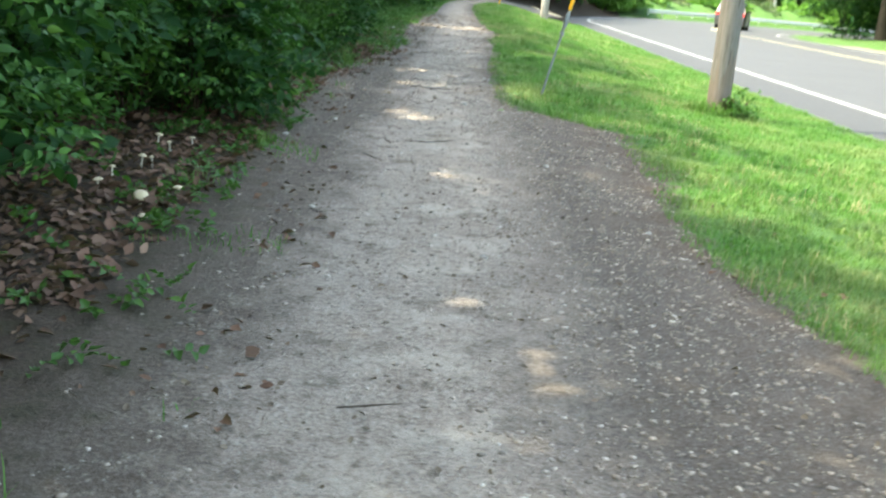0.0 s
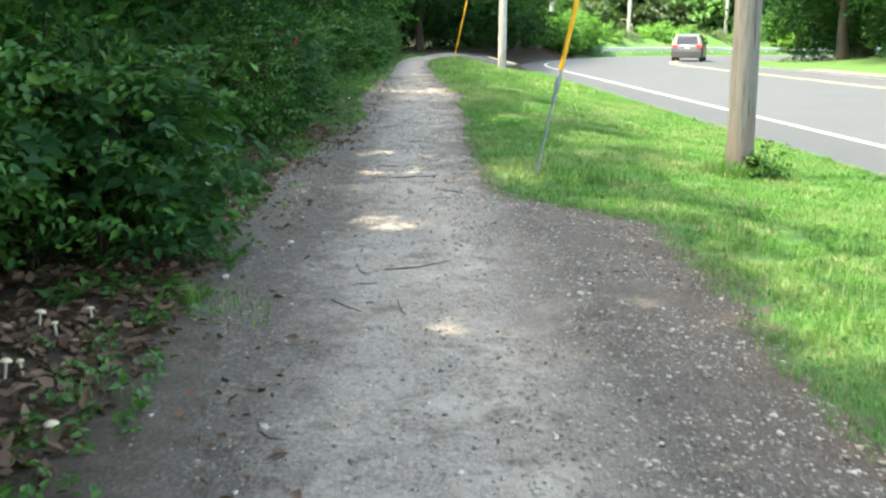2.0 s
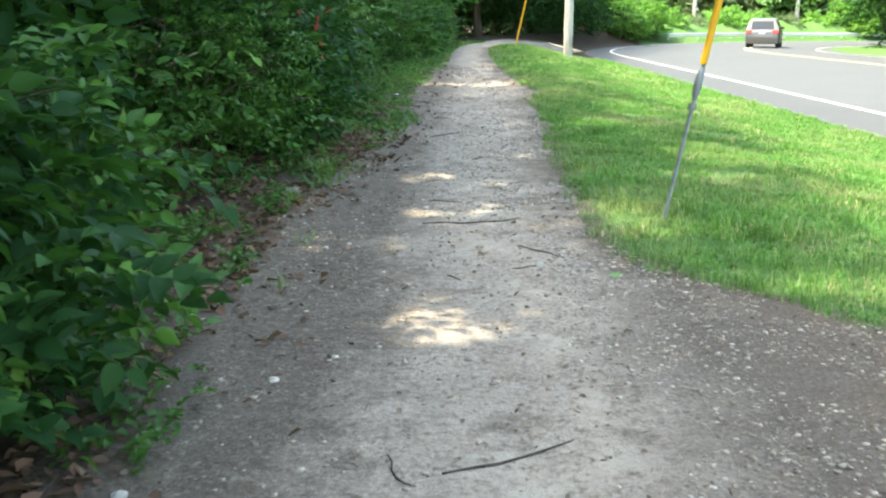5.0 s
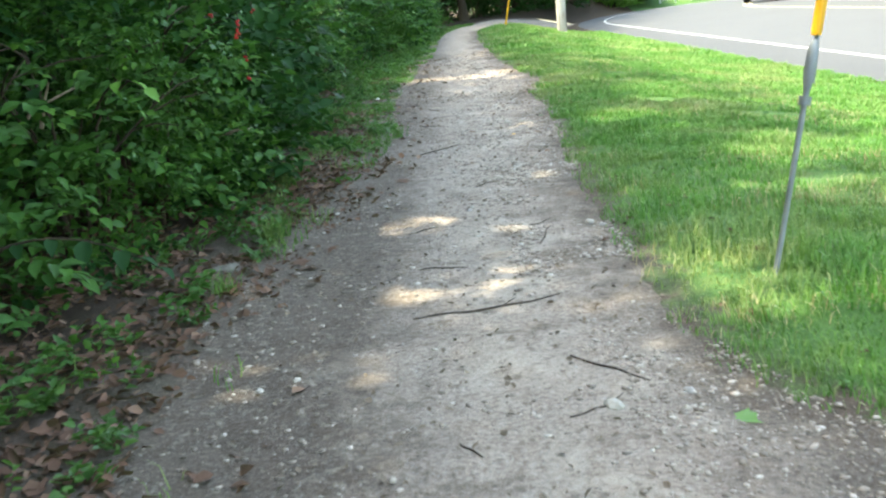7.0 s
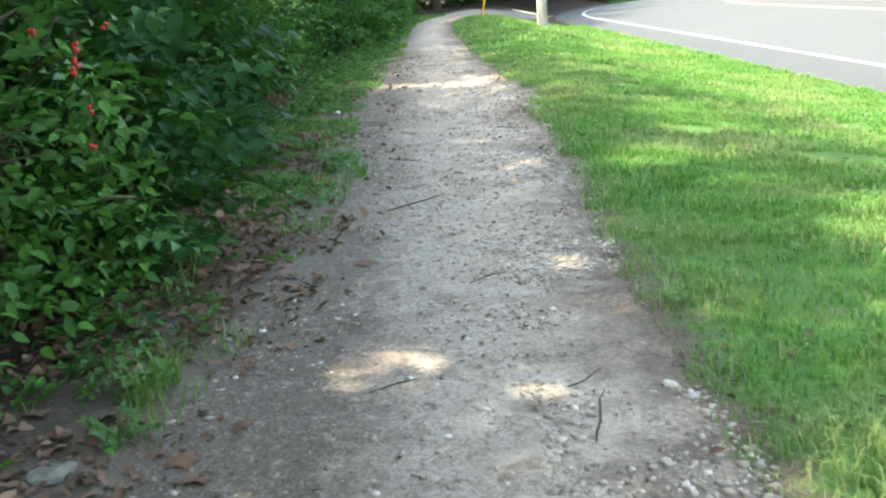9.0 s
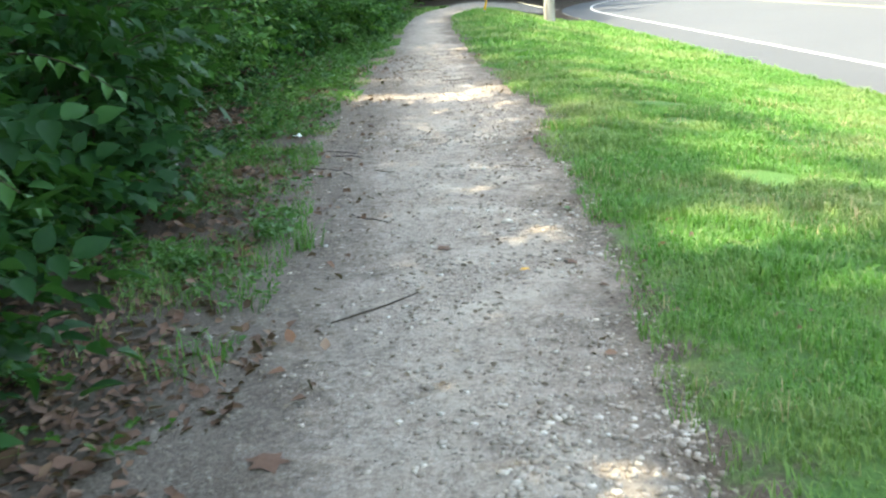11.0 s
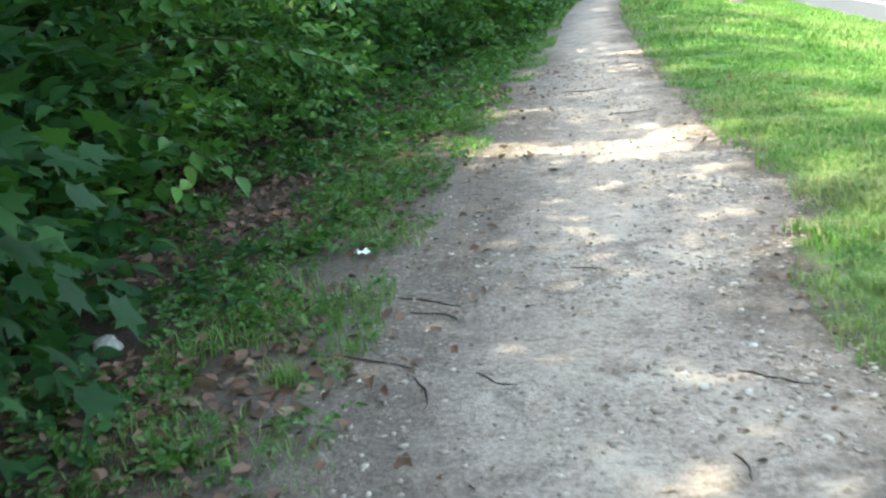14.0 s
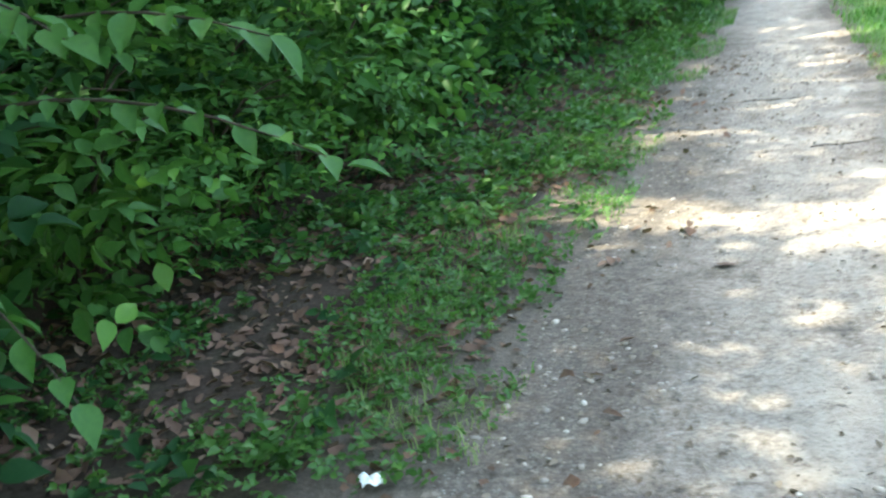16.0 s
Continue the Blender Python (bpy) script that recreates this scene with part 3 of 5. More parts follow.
guy((1.05, 14.1, land1(1.05, 14.1)), (3.52, 15.3, 10.6), (1.12, 3.4), 0.90, "steel guy wire with yellow plastic guard anchored in grass")
guy((1.42, 48.6, land1(1.42, 48.6)), (3.4, 49.0, 8.6), (0.1, 2.55), 0.1, "guy wire with yellow guard beside the footpath", 1.3)
guy((8.6, 92.0, land1(8.6, 92)), (10.6, 92.0, 8.0), (0.1, 3.0), 0.1, "rusty guy wire with faded yellow guard by the bend", 1.3)


# ---- guardrail on the outside of the bend ----
def guardrail():
    g = thing("guardrail", Matrix.Identity(4), "pale galvanised guardrail on posts along the bend", "guardrail")
    prof = [(0.0, 0.42), (0.05, 0.46), (0.05, 0.53), (0.0, 0.57), (0.05, 0.61), (0.05, 0.69), (0.0, 0.73)]
    V, F = [], []
    ang = np.linspace(0.60, 1.45, 60)
    for a in ang:
        s = BEND_Y + BEND_R * a
        z = float(road_z(s))
        for o, h in prof:
            r = BEND_R + 1.0 - o
            V.append((BEND_X - r * math.cos(a), BEND_Y + r * math.sin(a), z + h))
    k = len(prof)
    F = [(i * k + j, i * k + j + 1, (i + 1) * k + j + 1, (i + 1) * k + j) for i in range(len(ang) - 1) for j in range(k - 1)]
    ob = link_mesh("rail", V, F, M_GUARD, g, "corrugated pale steel rail", True)
    for a in ang[::3]:
        z = float(road_z(BEND_Y + BEND_R * a))
        r = BEND_R + 1.1
        v, f = tubes([([(BEND_X - r * math.cos(a), BEND_Y + r * math.sin(a), z - 0.3), (BEND_X - r * math.cos(a), BEND_Y + r * math.sin(a), z + 0.74)], [0.08, 0.08])], 6)
        link_mesh("post", v, f, M_GUARD, g)


guardrail()


# ---- minivan ----
def minivan(m):
    v = thing("minivan", m, "silver minivan with tinted rear window on the road", "car")
    # side outline (y forward, z up) swept across the width, narrowed at the roof
    side = [(0.02, 0.38), (0.0, 0.62), (0.05, 0.98), (0.16, 1.10), (0.42, 1.62), (0.62, 1.72), (1.6, 1.76), (2.7, 1.72), (3.3, 1.50), (4.0, 1.10), (4.75, 0.92), (5.02, 0.70), (5.04, 0.40), (4.7, 0.26), (0.4, 0.26)]
    secs = [(-0.97, 0.5), (-0.93, 0.9), (-0.86, 1.0), (0.86, 1.0), (0.93, 0.9), (0.97, 0.5)]
    bm = bmesh.new()
    rings = []
    for x, _ in secs:
        rings.append([])
        for y, z in side:
            tuck = 1.0 - 0.20 * sm((z - 1.0) / 0.75)
            inset = 0.03 if abs(x) > 0.95 else 0.0
            rings[-1].append(bm.verts.new((x * float(tuck), y + (inset if y < 2 else -inset), z - (0.03 if abs(x) > 0.95 and z > 1.5 else 0))))
    n = len(side)
    for a, b in zip(rings, rings[1:]):
        for i in range(n):
            bm.faces.new((a[i], a[(i + 1) % n], b[(i + 1) % n], b[i]))
    bm.faces.new(rings[0][::-1])
    bm.faces.new(rings[-1])
    bmesh.ops.recalc_face_normals(bm, faces=bm.faces)
    bmesh.ops.bevel(bm, geom=[e for e in bm.edges if e.is_manifold and e.calc_face_angle(0) > 0.6], offset=0.03, segments=2, affect="EDGES")
    part("body", bm, M_PAINT, v, "silver-beige painted body", True)

    def slab(name, pts, mat, thick, axis, label=""):
        bm = bmesh.new()
        lo = [bm.verts.new(p) for p in pts]
        off = Vector(axis) * thick
        hi = [bm.verts.new(Vector(p) + off) for p in pts]
        bm.faces.new(lo)
        bm.faces.new(hi[::-1])
        for i in range(len(pts)):
            bm.faces.new((lo[i], lo[(i + 1) % len(pts)], hi[(i + 1) % len(pts)], hi[i]))
        bmesh.ops.recalc_face_normals(bm, faces=bm.faces)
        return part(name, bm, mat, v, label)

    slab("rear_window", [(-0.68, 0.165, 1.12), (0.68, 0.165, 1.12), (0.60, 0.385, 1.58), (-0.60, 0.385, 1.58)], M_GLASS, 0.03, (0, -0.9, 0.4), "dark tinted rear window")
    for sx in (-1, 1):
        slab("side_window", [(sx * 0.945, 0.45, 1.13), (sx * 0.945, 1.5, 1.13), (sx * 0.80, 1.5, 1.58), (sx * 0.80, 0.62, 1.58)], M_GLASS, 0.03, (sx, 0, 0.15), "dark tinted side window")
        slab("side_window", [(sx * 0.945, 1.6, 1.13), (sx * 0.945, 3.1, 1.13), (sx * 0.80, 2.75, 1.58), (sx * 0.80, 1.6, 1.58)], M_GLASS, 0.03, (sx, 0, 0.15), "dark tinted side window")
        slab("tail_light", [(sx * 0.94, -0.0, 0.88), (sx * 0.58, -0.0, 0.90), (sx * 0.60, 0.05, 1.05), (sx * 0.93, 0.07, 1.07)], M_RED, 0.04, (sx * 0.2, -1, 0), "red tail lamp")
        slab("mirror", [(sx * 0.9, 3.05, 1.10), (sx * 1.14, 3.0, 1.12), (sx * 1.14, 3.0, 1.27), (sx * 0.9, 3.05, 1.25)], M_BLACK, 0.10, (0, 1, 0), "black door mirror")
        for y in (0.98, 4.05):
            bm = bmesh.new()
            bmesh.ops.create_cone(bm, cap_ends=True, segments=24, radius1=0.33, radius2=0.33, depth=0.22, matrix=Matrix.Translation((sx * 0.87, y, 0.33)) @ Matrix.Rotation(math.pi / 2, 4, "Y"))
            bmesh.ops.bevel(bm, geom=[e for e in bm.edges if e.calc_face_angle(0) > 1], offset=0.03, segments=2, affect="EDGES")
            w = part("wheel", bm, M_RUBBER, v, "black rubber tyre", True)
            bm = bmesh.new()
            bmesh.ops.create_cone(bm, cap_ends=True, segments=20, radius1=0.21, radius2=0.19, depth=0.03, matrix=Matrix.Translation((sx * 0.985, y, 0.33)) @ Matrix.Rotation(sx * math.pi / 2, 4, "Y"))
            part("rim", bm, M_STEEL, w, "silver wheel rim")
    slab("number_plate", [(-0.16, 0.02, 0.84), (0.16, 0.02, 0.84), (0.16, 0.03, 0.97), (-0.16, 0.03, 0.97)], M_PLATE, 0.03, (0, -1, 0), "white number plate")
    slab("plate_trim", [(-0.42, 0.02, 0.99), (0.42, 0.02, 0.99), (0.42, 0.03, 1.04), (-0.42, 0.03, 1.04)], M_CHROME, 0.04, (0, -1, 0), "chrome trim strip")
    slab("bumper", [(-0.94, 0.03, 0.30), (0.94, 0.03, 0.30), (0.94, 0.0, 0.60), (-0.94, 0.0, 0.60)], M_PAINT, 0.06, (0, -1, 0), "silver rear bumper")
    slab("bumper_foot", [(-0.85, 0.03, 0.24), (0.85, 0.03, 0.24), (0.85, 0.03, 0.31), (-0.85, 0.03, 0.31)], M_BLACK, 0.06, (0, -1, 0), "black plastic bumper foot")
    return v


minivan(pose(17.4, 75.5, float(road_z(79.0)) + 0.085, -1.1, 0, -18))


# ---- trees ----
def tree_parts(rng, height, trunk_r, crown_lo, crown_r, sprays_n, leaf_len, leaf_wid, rounded, blobs=16, per=6, reach=0.9):
    """Trunk and limbs, and a crown of leafy twigs gathered in uneven clumps round the limb ends."""
    lines = []
    zs = np.linspace(-0.2, height * 0.92, 9)
    drift = np.cumsum(rng.normal(0, 0.10, (9, 2)), 0) * height / 12
    drift[0] = 0
    trunk = np.column_stack([drift, zs])
    rad = trunk_r * (1 - zs.clip(0) / height) ** 0.8 + 0.015
    rad[0] *= 1.35
    lines.append((trunk, rad))
    ends = []
    for i in range(blobs):
        f = rng.uniform(crown_lo / height, 0.95)
        p0 = np.array([np.interp(f * height * 0.9, zs, trunk[:, k]) for k in range(3)])
        a = rng.uniform(0, 2 * math.pi) if i > 3 else i * math.pi / 2 + 0.6
        wide = crown_r * (1 - 0.65 * max(0, (f - 0.55)) / 0.45) * rng.uniform(0.5, 1.05)
        p2 = p0 + np.array([math.cos(a) * wide, math.sin(a) * wide, rng.uniform(-0.05, 0.35) * wide])
        p1 = (p0 + p2) / 2 + np.array([0, 0, 0.12 * wide])
        r = np.interp(p0[2], zs, rad) * 0.30
        lines.append(([p0, p1, p2], [r, r * 0.6, 0.012]))
        ends.append((p2, 0.42 * crown_r * rng.uniform(0.6, 1.2)))
        ends.append(((p1 + p2) / 2, 0.40 * crown_r * rng.uniform(0.5, 1.0)))
    cen, size = np.array([e[0] for e in ends]), np.array([e[1] for e in ends])
    pick = rng.choice(len(ends), sprays_n, p=size ** 2 / (size ** 2).sum())
    d = unit(rng.normal(0, 1, (sprays_n, 3)) + np.array([0, 0, 0.25]))
    rr = rng.uniform(0.35, 1.0, sprays_n) ** 0.6
    org = cen[pick] + d * (size[pick] * rr)[:, None] * np.array([1, 1, 0.62])
    head = d * np.array([1, 1, 0.35]) + rng.normal(0, 0.35, (sprays_n, 3))
    return tubes(lines, 8), sprays(rng, org, head, per, reach, leaf_len, leaf_wid, rounded)


def tree(m, seed, height, trunk_r, crown_lo, crown_r, sprays_n, leaf_len, leaf_wid, mat, label, rounded=False, group="", blobs=16, per=6, reach=0.9, name="tree", bark=None):
    rng = np.random.default_rng(seed)
    t = thing(name, m, label, "tree", group)
    (v, f), (lv, lf) = tree_parts(rng, height, trunk_r, crown_lo, crown_r, sprays_n, leaf_len, leaf_wid, rounded, blobs, per, reach)
    link_mesh("trunk", v, f, bark or M_BARK, t, "dark rough bark", True)
    link_mesh("crown", lv, lf, mat, t)
    return t


def at_ground(x, y, rz=0.0, s=1.0):
    return pose(x, y, land1(x, y) - 0.03, 0, 0, rz) @ Matrix.Scale(s, 4)


def grove(protos, spots, rng, lo=0.85, hi=1.2):
    """Copies of the model trees at the spots, turned and scaled."""
    for x, y in spots:
        src = protos[rng.integers(len(protos))]
        c = copy_thing(src, Matrix.Identity(4))
        s = rng.uniform(lo, hi)
        c.matrix_basis = at_ground(x, y, rng.uniform(0, 360)) @ Matrix.Diagonal((s, s, s * rng.uniform(0.9, 1.1), 1))


rng = np.random.default_rng(21)
# tall trees along the woods' edge, which shade the footpath
EDGE = dict(height=13.0, trunk_r=0.19, crown_lo=2.8, crown_r=3.9, sprays_n=1900, leaf_len=0.20, leaf_wid=0.125, mat=M_LEAF, label="broad-leaved tree at the edge of the woods", group="trees along the footpath", blobs=26)
edge_trees = [tree(at_ground(-5.0, -3.0), 1, **EDGE), tree(at_ground(-4.6, 5.2), 2, **EDGE), tree(at_ground(-5.4, 12.6), 3, **EDGE)]
grove(edge_trees, [(-4.9, 1.2), (-4.7, 9.0), (-4.4, 16.4), (-4.9, 20.0), (-4.6, 22.8), (-4.9, 25.8), (-4.8, 28.9), (-4.5, 32.0), (-4.2, 35.6), (-3.9, 39.5), (-3.9, 43.5), (-3.6, 47.5)], rng, 0.85, 1.1)
BACK = dict(height=14.0, trunk_r=0.22, crown_lo=2.0, crown_r=3.8, sprays_n=800, leaf_len=0.34, leaf_wid=0.21, mat=M_LEAF_SHADED, label="tall dark broad-leaved tree deep in the woods", group="trees of the woods", blobs=24, reach=1.1)
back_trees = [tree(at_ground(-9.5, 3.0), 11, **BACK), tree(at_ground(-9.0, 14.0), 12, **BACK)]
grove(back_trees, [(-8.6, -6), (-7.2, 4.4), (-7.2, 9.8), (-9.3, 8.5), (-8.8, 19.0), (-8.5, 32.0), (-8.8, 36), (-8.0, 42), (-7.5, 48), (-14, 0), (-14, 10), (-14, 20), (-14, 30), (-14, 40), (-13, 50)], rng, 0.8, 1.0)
# dark woods at the footpath's end
grove(back_trees, [(-5.0, 53), (-2.2, 57.5), (-6.5, 60), (0.2, 63.5), (-3.0, 66), (2.3, 70), (-8, 68), (-1, 73), (3.4, 77.5), (-5, 78), (1.5, 82), (4.4, 86), (-2, 88), (3, 94), (4.6, 97), (-10, 75), (-10, 85)], rng, 0.85, 1.15)
FAR = dict(height=11.5, trunk_r=0.2, crown_lo=1.2, crown_r=3.8, sprays_n=950, leaf_len=0.48, leaf_wid=0.30, mat=M_LEAF_HAZY, label="leafy tree behind the bend of the road", group="trees behind the bend", blobs=24, reach=1.2)
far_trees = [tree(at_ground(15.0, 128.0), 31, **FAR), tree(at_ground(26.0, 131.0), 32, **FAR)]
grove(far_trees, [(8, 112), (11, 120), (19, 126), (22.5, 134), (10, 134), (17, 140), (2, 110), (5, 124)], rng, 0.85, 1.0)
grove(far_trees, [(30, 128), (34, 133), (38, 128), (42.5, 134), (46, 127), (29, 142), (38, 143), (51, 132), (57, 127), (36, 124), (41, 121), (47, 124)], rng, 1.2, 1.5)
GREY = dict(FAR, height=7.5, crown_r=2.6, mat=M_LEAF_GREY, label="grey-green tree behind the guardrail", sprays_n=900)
grey_tree = tree(at_ground(24.0, 122.5), 41, **GREY)
grove([grey_tree], [(28.2, 123.5), (36.0, 122.0), (18.0, 121.0)], rng, 0.7, 1.0)
RIGHT = dict(height=16.0, trunk_r=0.33, crown_lo=3.2, crown_r=5.2, sprays_n=1200, leaf_len=0.44, leaf_wid=0.27, mat=M_LEAF_SHADED, label="large dark tree across the road", group="trees across the road", blobs=28, reach=1.3)
right_trees = [tree(at_ground(25.5, 70.0), 51, **RIGHT), tree(at_ground(27.5, 58.0), 52, **RIGHT)]
grove(right_trees, [(31, 80), (33, 86), (40, 92), (46, 96), (27, 64), (26.5, 46), (27, 34), (26, 20), (27, 6), (34, 90), (41, 84), (37, 70), (35, 60), (36, 48), (37, 36), (45, 74), (46, 92)], rng, 0.85, 1.15)
grove(far_trees, [(30.5, 66), (33, 76), (39, 80), (30, 55), (32, 46), (44, 86)], rng, 0.6, 0.85)
grove(back_trees, [(-4, -9), (0.5, -14), (-10, -13), (6, -18), (-5, -18)], rng, 0.9, 1.1)

# ---- openings in the canopy ----
# where the sun comes through to the ground: x, y and half-widths of each bright patch
GAPS = [(-0.5, 11.42, 0.34, 0.42), (-0.42, 9.95, 0.17, 0.14), (-0.07, 8.38, 0.15, 0.17), (0.82, 8.8, 0.13, 0.10), (1.1, 8.85, 0.14, 0.12), (-0.5, 7.07, 0.10, 0.10),
        (-0.2, 4.45, 0.12, 0.08), (-0.1, 2.95, 0.25, 0.15), (-0.6, 14.4, 0.24, 0.14), (-0.65, 16.15, 0.22, 0.28), (0.22, 20.45, 0.26, 0.20), (0.2, 17.5, 0.15, 0.15),
        (-0.95, 27.2, 0.50, 0.42), (-0.1, 26.9, 0.60, 0.55), (0.5, 27.5, 0.45, 0.45), (-1.85, 27.5, 0.62, 0.50), (0.0, 21.8, 0.20, 0.12), (0.05, 32.2, 0.35, 0.35), (-0.4, 30.0, 0.25, 0.15),
        (1.25, 20.3, 0.5, 0.6), (1.9, 23.0, 0.45, 0.7), (1.95, 28.2, 0.5, 0.7), (1.85, 16.2, 0.45, 0.35), (2.8, 17.8, 0.6, 0.5), (1.76, 21.8, 0.3, 0.35)]


def openness(u, v):
    """How thin the canopy is towards the sun, seen from the ground at u, v: 0 closed, 1 open."""
    ragged = np.array([0.5 * wob(a, b, 4.0, 13.0) for a, b in zip(u, v)])
    verge = u > right_edge(v) + 0.1
    patch = np.array([wob(a, b, 0.75, 3.0) + 0.5 * wob(a, b, 2.1, 8.0) for a, b in zip(u, v)])
    out = np.interp(u, [-1.0, -0.5], [0.0, 0.15]) + np.interp(u, [-0.9, -0.45], [0.0, 0.42]) * np.interp(v, [20, 23.5, 34, 38], [0, 1, 1, 0.3])
    for x, y, rx, ry in GAPS:
        d = ((u - x) / (rx + 0.04)) ** 2 + ((v - y) / (ry + 0.04)) ** 2
        out = np.maximum(out, np.clip((1.35 + ragged - d) / 0.8, 0, 1))
    sun_grass = np.clip(0.5 + (patch - np.interp(u, [0.6, 2.2, 3.4, 4.4], [0.30, 0.08, -0.20, -1.5])) / 0.3, 0.25, 1)
    out = np.where(verge, np.maximum(out, sun_grass), out)
    # the wall of shrubs further on stands in patchy sun
    out = np.where((u < -0.9) & (v > 20), np.maximum(out, np.clip(0.35 + patch / 0.4, 0, 0.85) * np.interp(v, [20, 27], [0, 1])), out)
    return np.where((v > 29) & ~verge, np.maximum(out, np.clip((patch - 0.3) / 0.2, 0, 1)), out)


def open_canopy(t):
    """Drop the leaves of a crown that stand between the sun and a bright patch."""
    crown = [c for c in t.children if c.name.startswith(("crown", "foliage"))][0]
    src = crown.data
    co = np.empty(len(src.vertices) * 3, np.float32)
    src.vertices.foreach_get("co", co)
    co = co.reshape(-1, 4, 3)
    m = np.array(t.matrix_basis)
    w = co[:, 0] @ m[:3, :3].T + m[:3, 3]
    u, v = w[:, 0] - sx / sz * w[:, 2], w[:, 1] - sy / sz * w[:, 2]
    near = np.flatnonzero((u > -3.6) & (u < 6.5) & (v > 0) & (v < 56) & (w[:, 2] > 1.1))
    drop = np.zeros(len(w), bool)
    drop[near] = np.random.default_rng(len(w)).random(len(near)) < openness(u[near], v[near])
    if drop.any():
        co = co[~drop]
        F = (np.arange(len(co))[:, None, None] * 4 + np.array([[0, 2, 1], [0, 3, 2]])[None]).reshape(-1, 3)
        me = bpy.data.meshes.new("crown")
        me.from_pydata(co.reshape(-1, 3).tolist(), [], F.tolist())
        me.materials.append(src.materials[0])
        crown.data = me


for t in [o for o in scene.objects if o.parent is None and o.name.startswith("tree") and o.matrix_basis.translation.x < -3.5 and o.matrix_basis.translation.y > -8]:
    open_canopy(t)

# ---- shrubs along the footpath ----
FRONT_Y = [-4, 2, 5.5, 7.6, 8.8, 9.5, 10, 10.9, 11.6, 14.2, 15.2, 16.6, 18, 20, 22, 24, 25.6, 27, 29, 33, 35, 39, 50]
FRONT_X = [-2.6, -2.5, -2.35, -2.5, -2.5, -1.8, -1.65, -1.8, -2.8, -2.95, -2.05, -1.8, -1.9, -2.2, -2.55, -2.75, -2.8, -2.5, -2.4, -2.1, -1.6, -1.3, -1.1]


def front(y):
    return np.interp(y, FRONT_Y, FRONT_X)


def lobed_leaves(base, axis, normal, length):
    """Broad five-lobed leaves, like a maple's: a fan of eleven triangles each."""
    a = unit(axis)
    s = unit(np.cross(a, normal))
    n = np.cross(s, a)
    out = [(0.0, 0.0), (0.10, 0.30), (0.02, 0.52), (0.34, 0.34), (0.62, 0.58), (0.60, 0.24), (1.0, 0.0), (0.60, -0.24), (0.62, -0.58), (0.34, -0.34), (0.02, -0.52), (0.10, -0.30)]
    L = length[:, None]
    V = [base + a * L * 0.38 - n * L * 0.05]
    for u, w in out:
        V.append(base + a * L * u + s * L * w * 0.95 - n * L * (0.22 * u * u + 0.18 * w * w))
    k, m = len(out) + 1, len(out)
    tri = np.array([[0, 1 + i, 1 + (i + 1) % m] for i in range(m)])
    return np.stack(V, 1).reshape(-1, 3), (np.arange(len(base))[:, None, None] * k + tri[None]).reshape(-1, 3)


def shrub(m, seed, r, h, n, leaf_len, leaf_wid, mat, label, rounded=True, per=8, reach=0.40, lobed=False, low=0.06, group="shrubs along the footpath", name="shrub", stems=7, fine=False):
    rng = np.random.default_rng(seed)
    t = thing(name, m, label, "shrub", group)
    lines, ends = [], []
    for i in range(stems):
        a, w = rng.uniform(0, 2 * math.pi), r * rng.uniform(0.3, 0.85)
        top = np.array([math.cos(a) * w, math.sin(a) * w, h * rng.uniform(0.55, 0.95)])
        p0 = np.array([math.cos(a) * 0.10, math.sin(a) * 0.10, -0.08])
        mid = (p0 + top) / 2 + np.array([-0.1 * math.cos(a), -0.1 * math.sin(a), 0.12 * h])
        lines.append(([p0, mid, top], [0.018, 0.012, 0.005]))
        for f in (0.35, 0.6, 0.8):
            q = mid + (top - mid) * f
            e = q + np.array([math.cos(a + rng.normal(0, 1)), math.sin(a + rng.normal(0, 1)), rng.uniform(-0.1, 0.5)]) * r * 0.45
            lines.append(([q, (q + e) / 2 + [0, 0, 0.03], e], [0.008, 0.006, 0.003]))
    v, f = tubes(lines, 5)
    link_mesh("woody_stem", v, f, M_TWIG, t, "thin brown branching stem", True)
    blobs = 16
    cz = rng.uniform(0.18, 0.95, blobs)
    ca = rng.uniform(0, 2 * math.pi, blobs)
    cw = r * (1 - 0.55 * np.abs(cz - 0.5)) * rng.uniform(0.45, 0.85, blobs)
    cen = np.column_stack([np.cos(ca) * cw, np.sin(ca) * cw, cz * h * 0.86])
    size = r * rng.uniform(0.28, 0.55, blobs)
    pick = rng.integers(0, blobs, n)
    d = unit(rng.normal(0, 1, (n, 3)))
    org = cen[pick] + d * (size[pick] * rng.uniform(0.3, 1.0, n) ** 0.5)[:, None]
    org[:, 2] = np.maximum(org[:, 2], low + rng.uniform(0, 0.15, n))
    head = d * np.array([1, 1, 0.4]) + (org / r) * np.array([0.5, 0.5, 0]) + rng.normal(0, 0.3, (n, 3)) + np.array([0, 0, 0.1])
    if lobed:
        k = 4
        O, Hd = np.repeat(org, k, 0) + rng.normal(0, 0.10, (n * k, 3)), np.repeat(head, k, 0) + rng.normal(0, 0.5, (n * k, 3))
        O[:, 2] = np.maximum(O[:, 2], low)
        Hd[:, 2] -= 0.35
        nm = np.array([0, 0, 1.0]) * 0.8 + unit(O * np.array([1, 1, 0])) * 0.5 + rng.normal(0, 0.28, (n * k, 3))
        lv, lf = lobed_leaves(O, Hd, nm, leaf_len * rng.uniform(0.6, 1.2, n * k))
    else:
        lv, lf = sprays(rng, org, head, per, reach, leaf_len, leaf_wid, rounded, 0.7, fine)
        lv[:, 2] = np.maximum(lv[:, 2], 0.012)
    link_mesh("foliage", lv, lf, mat, t)
    return t


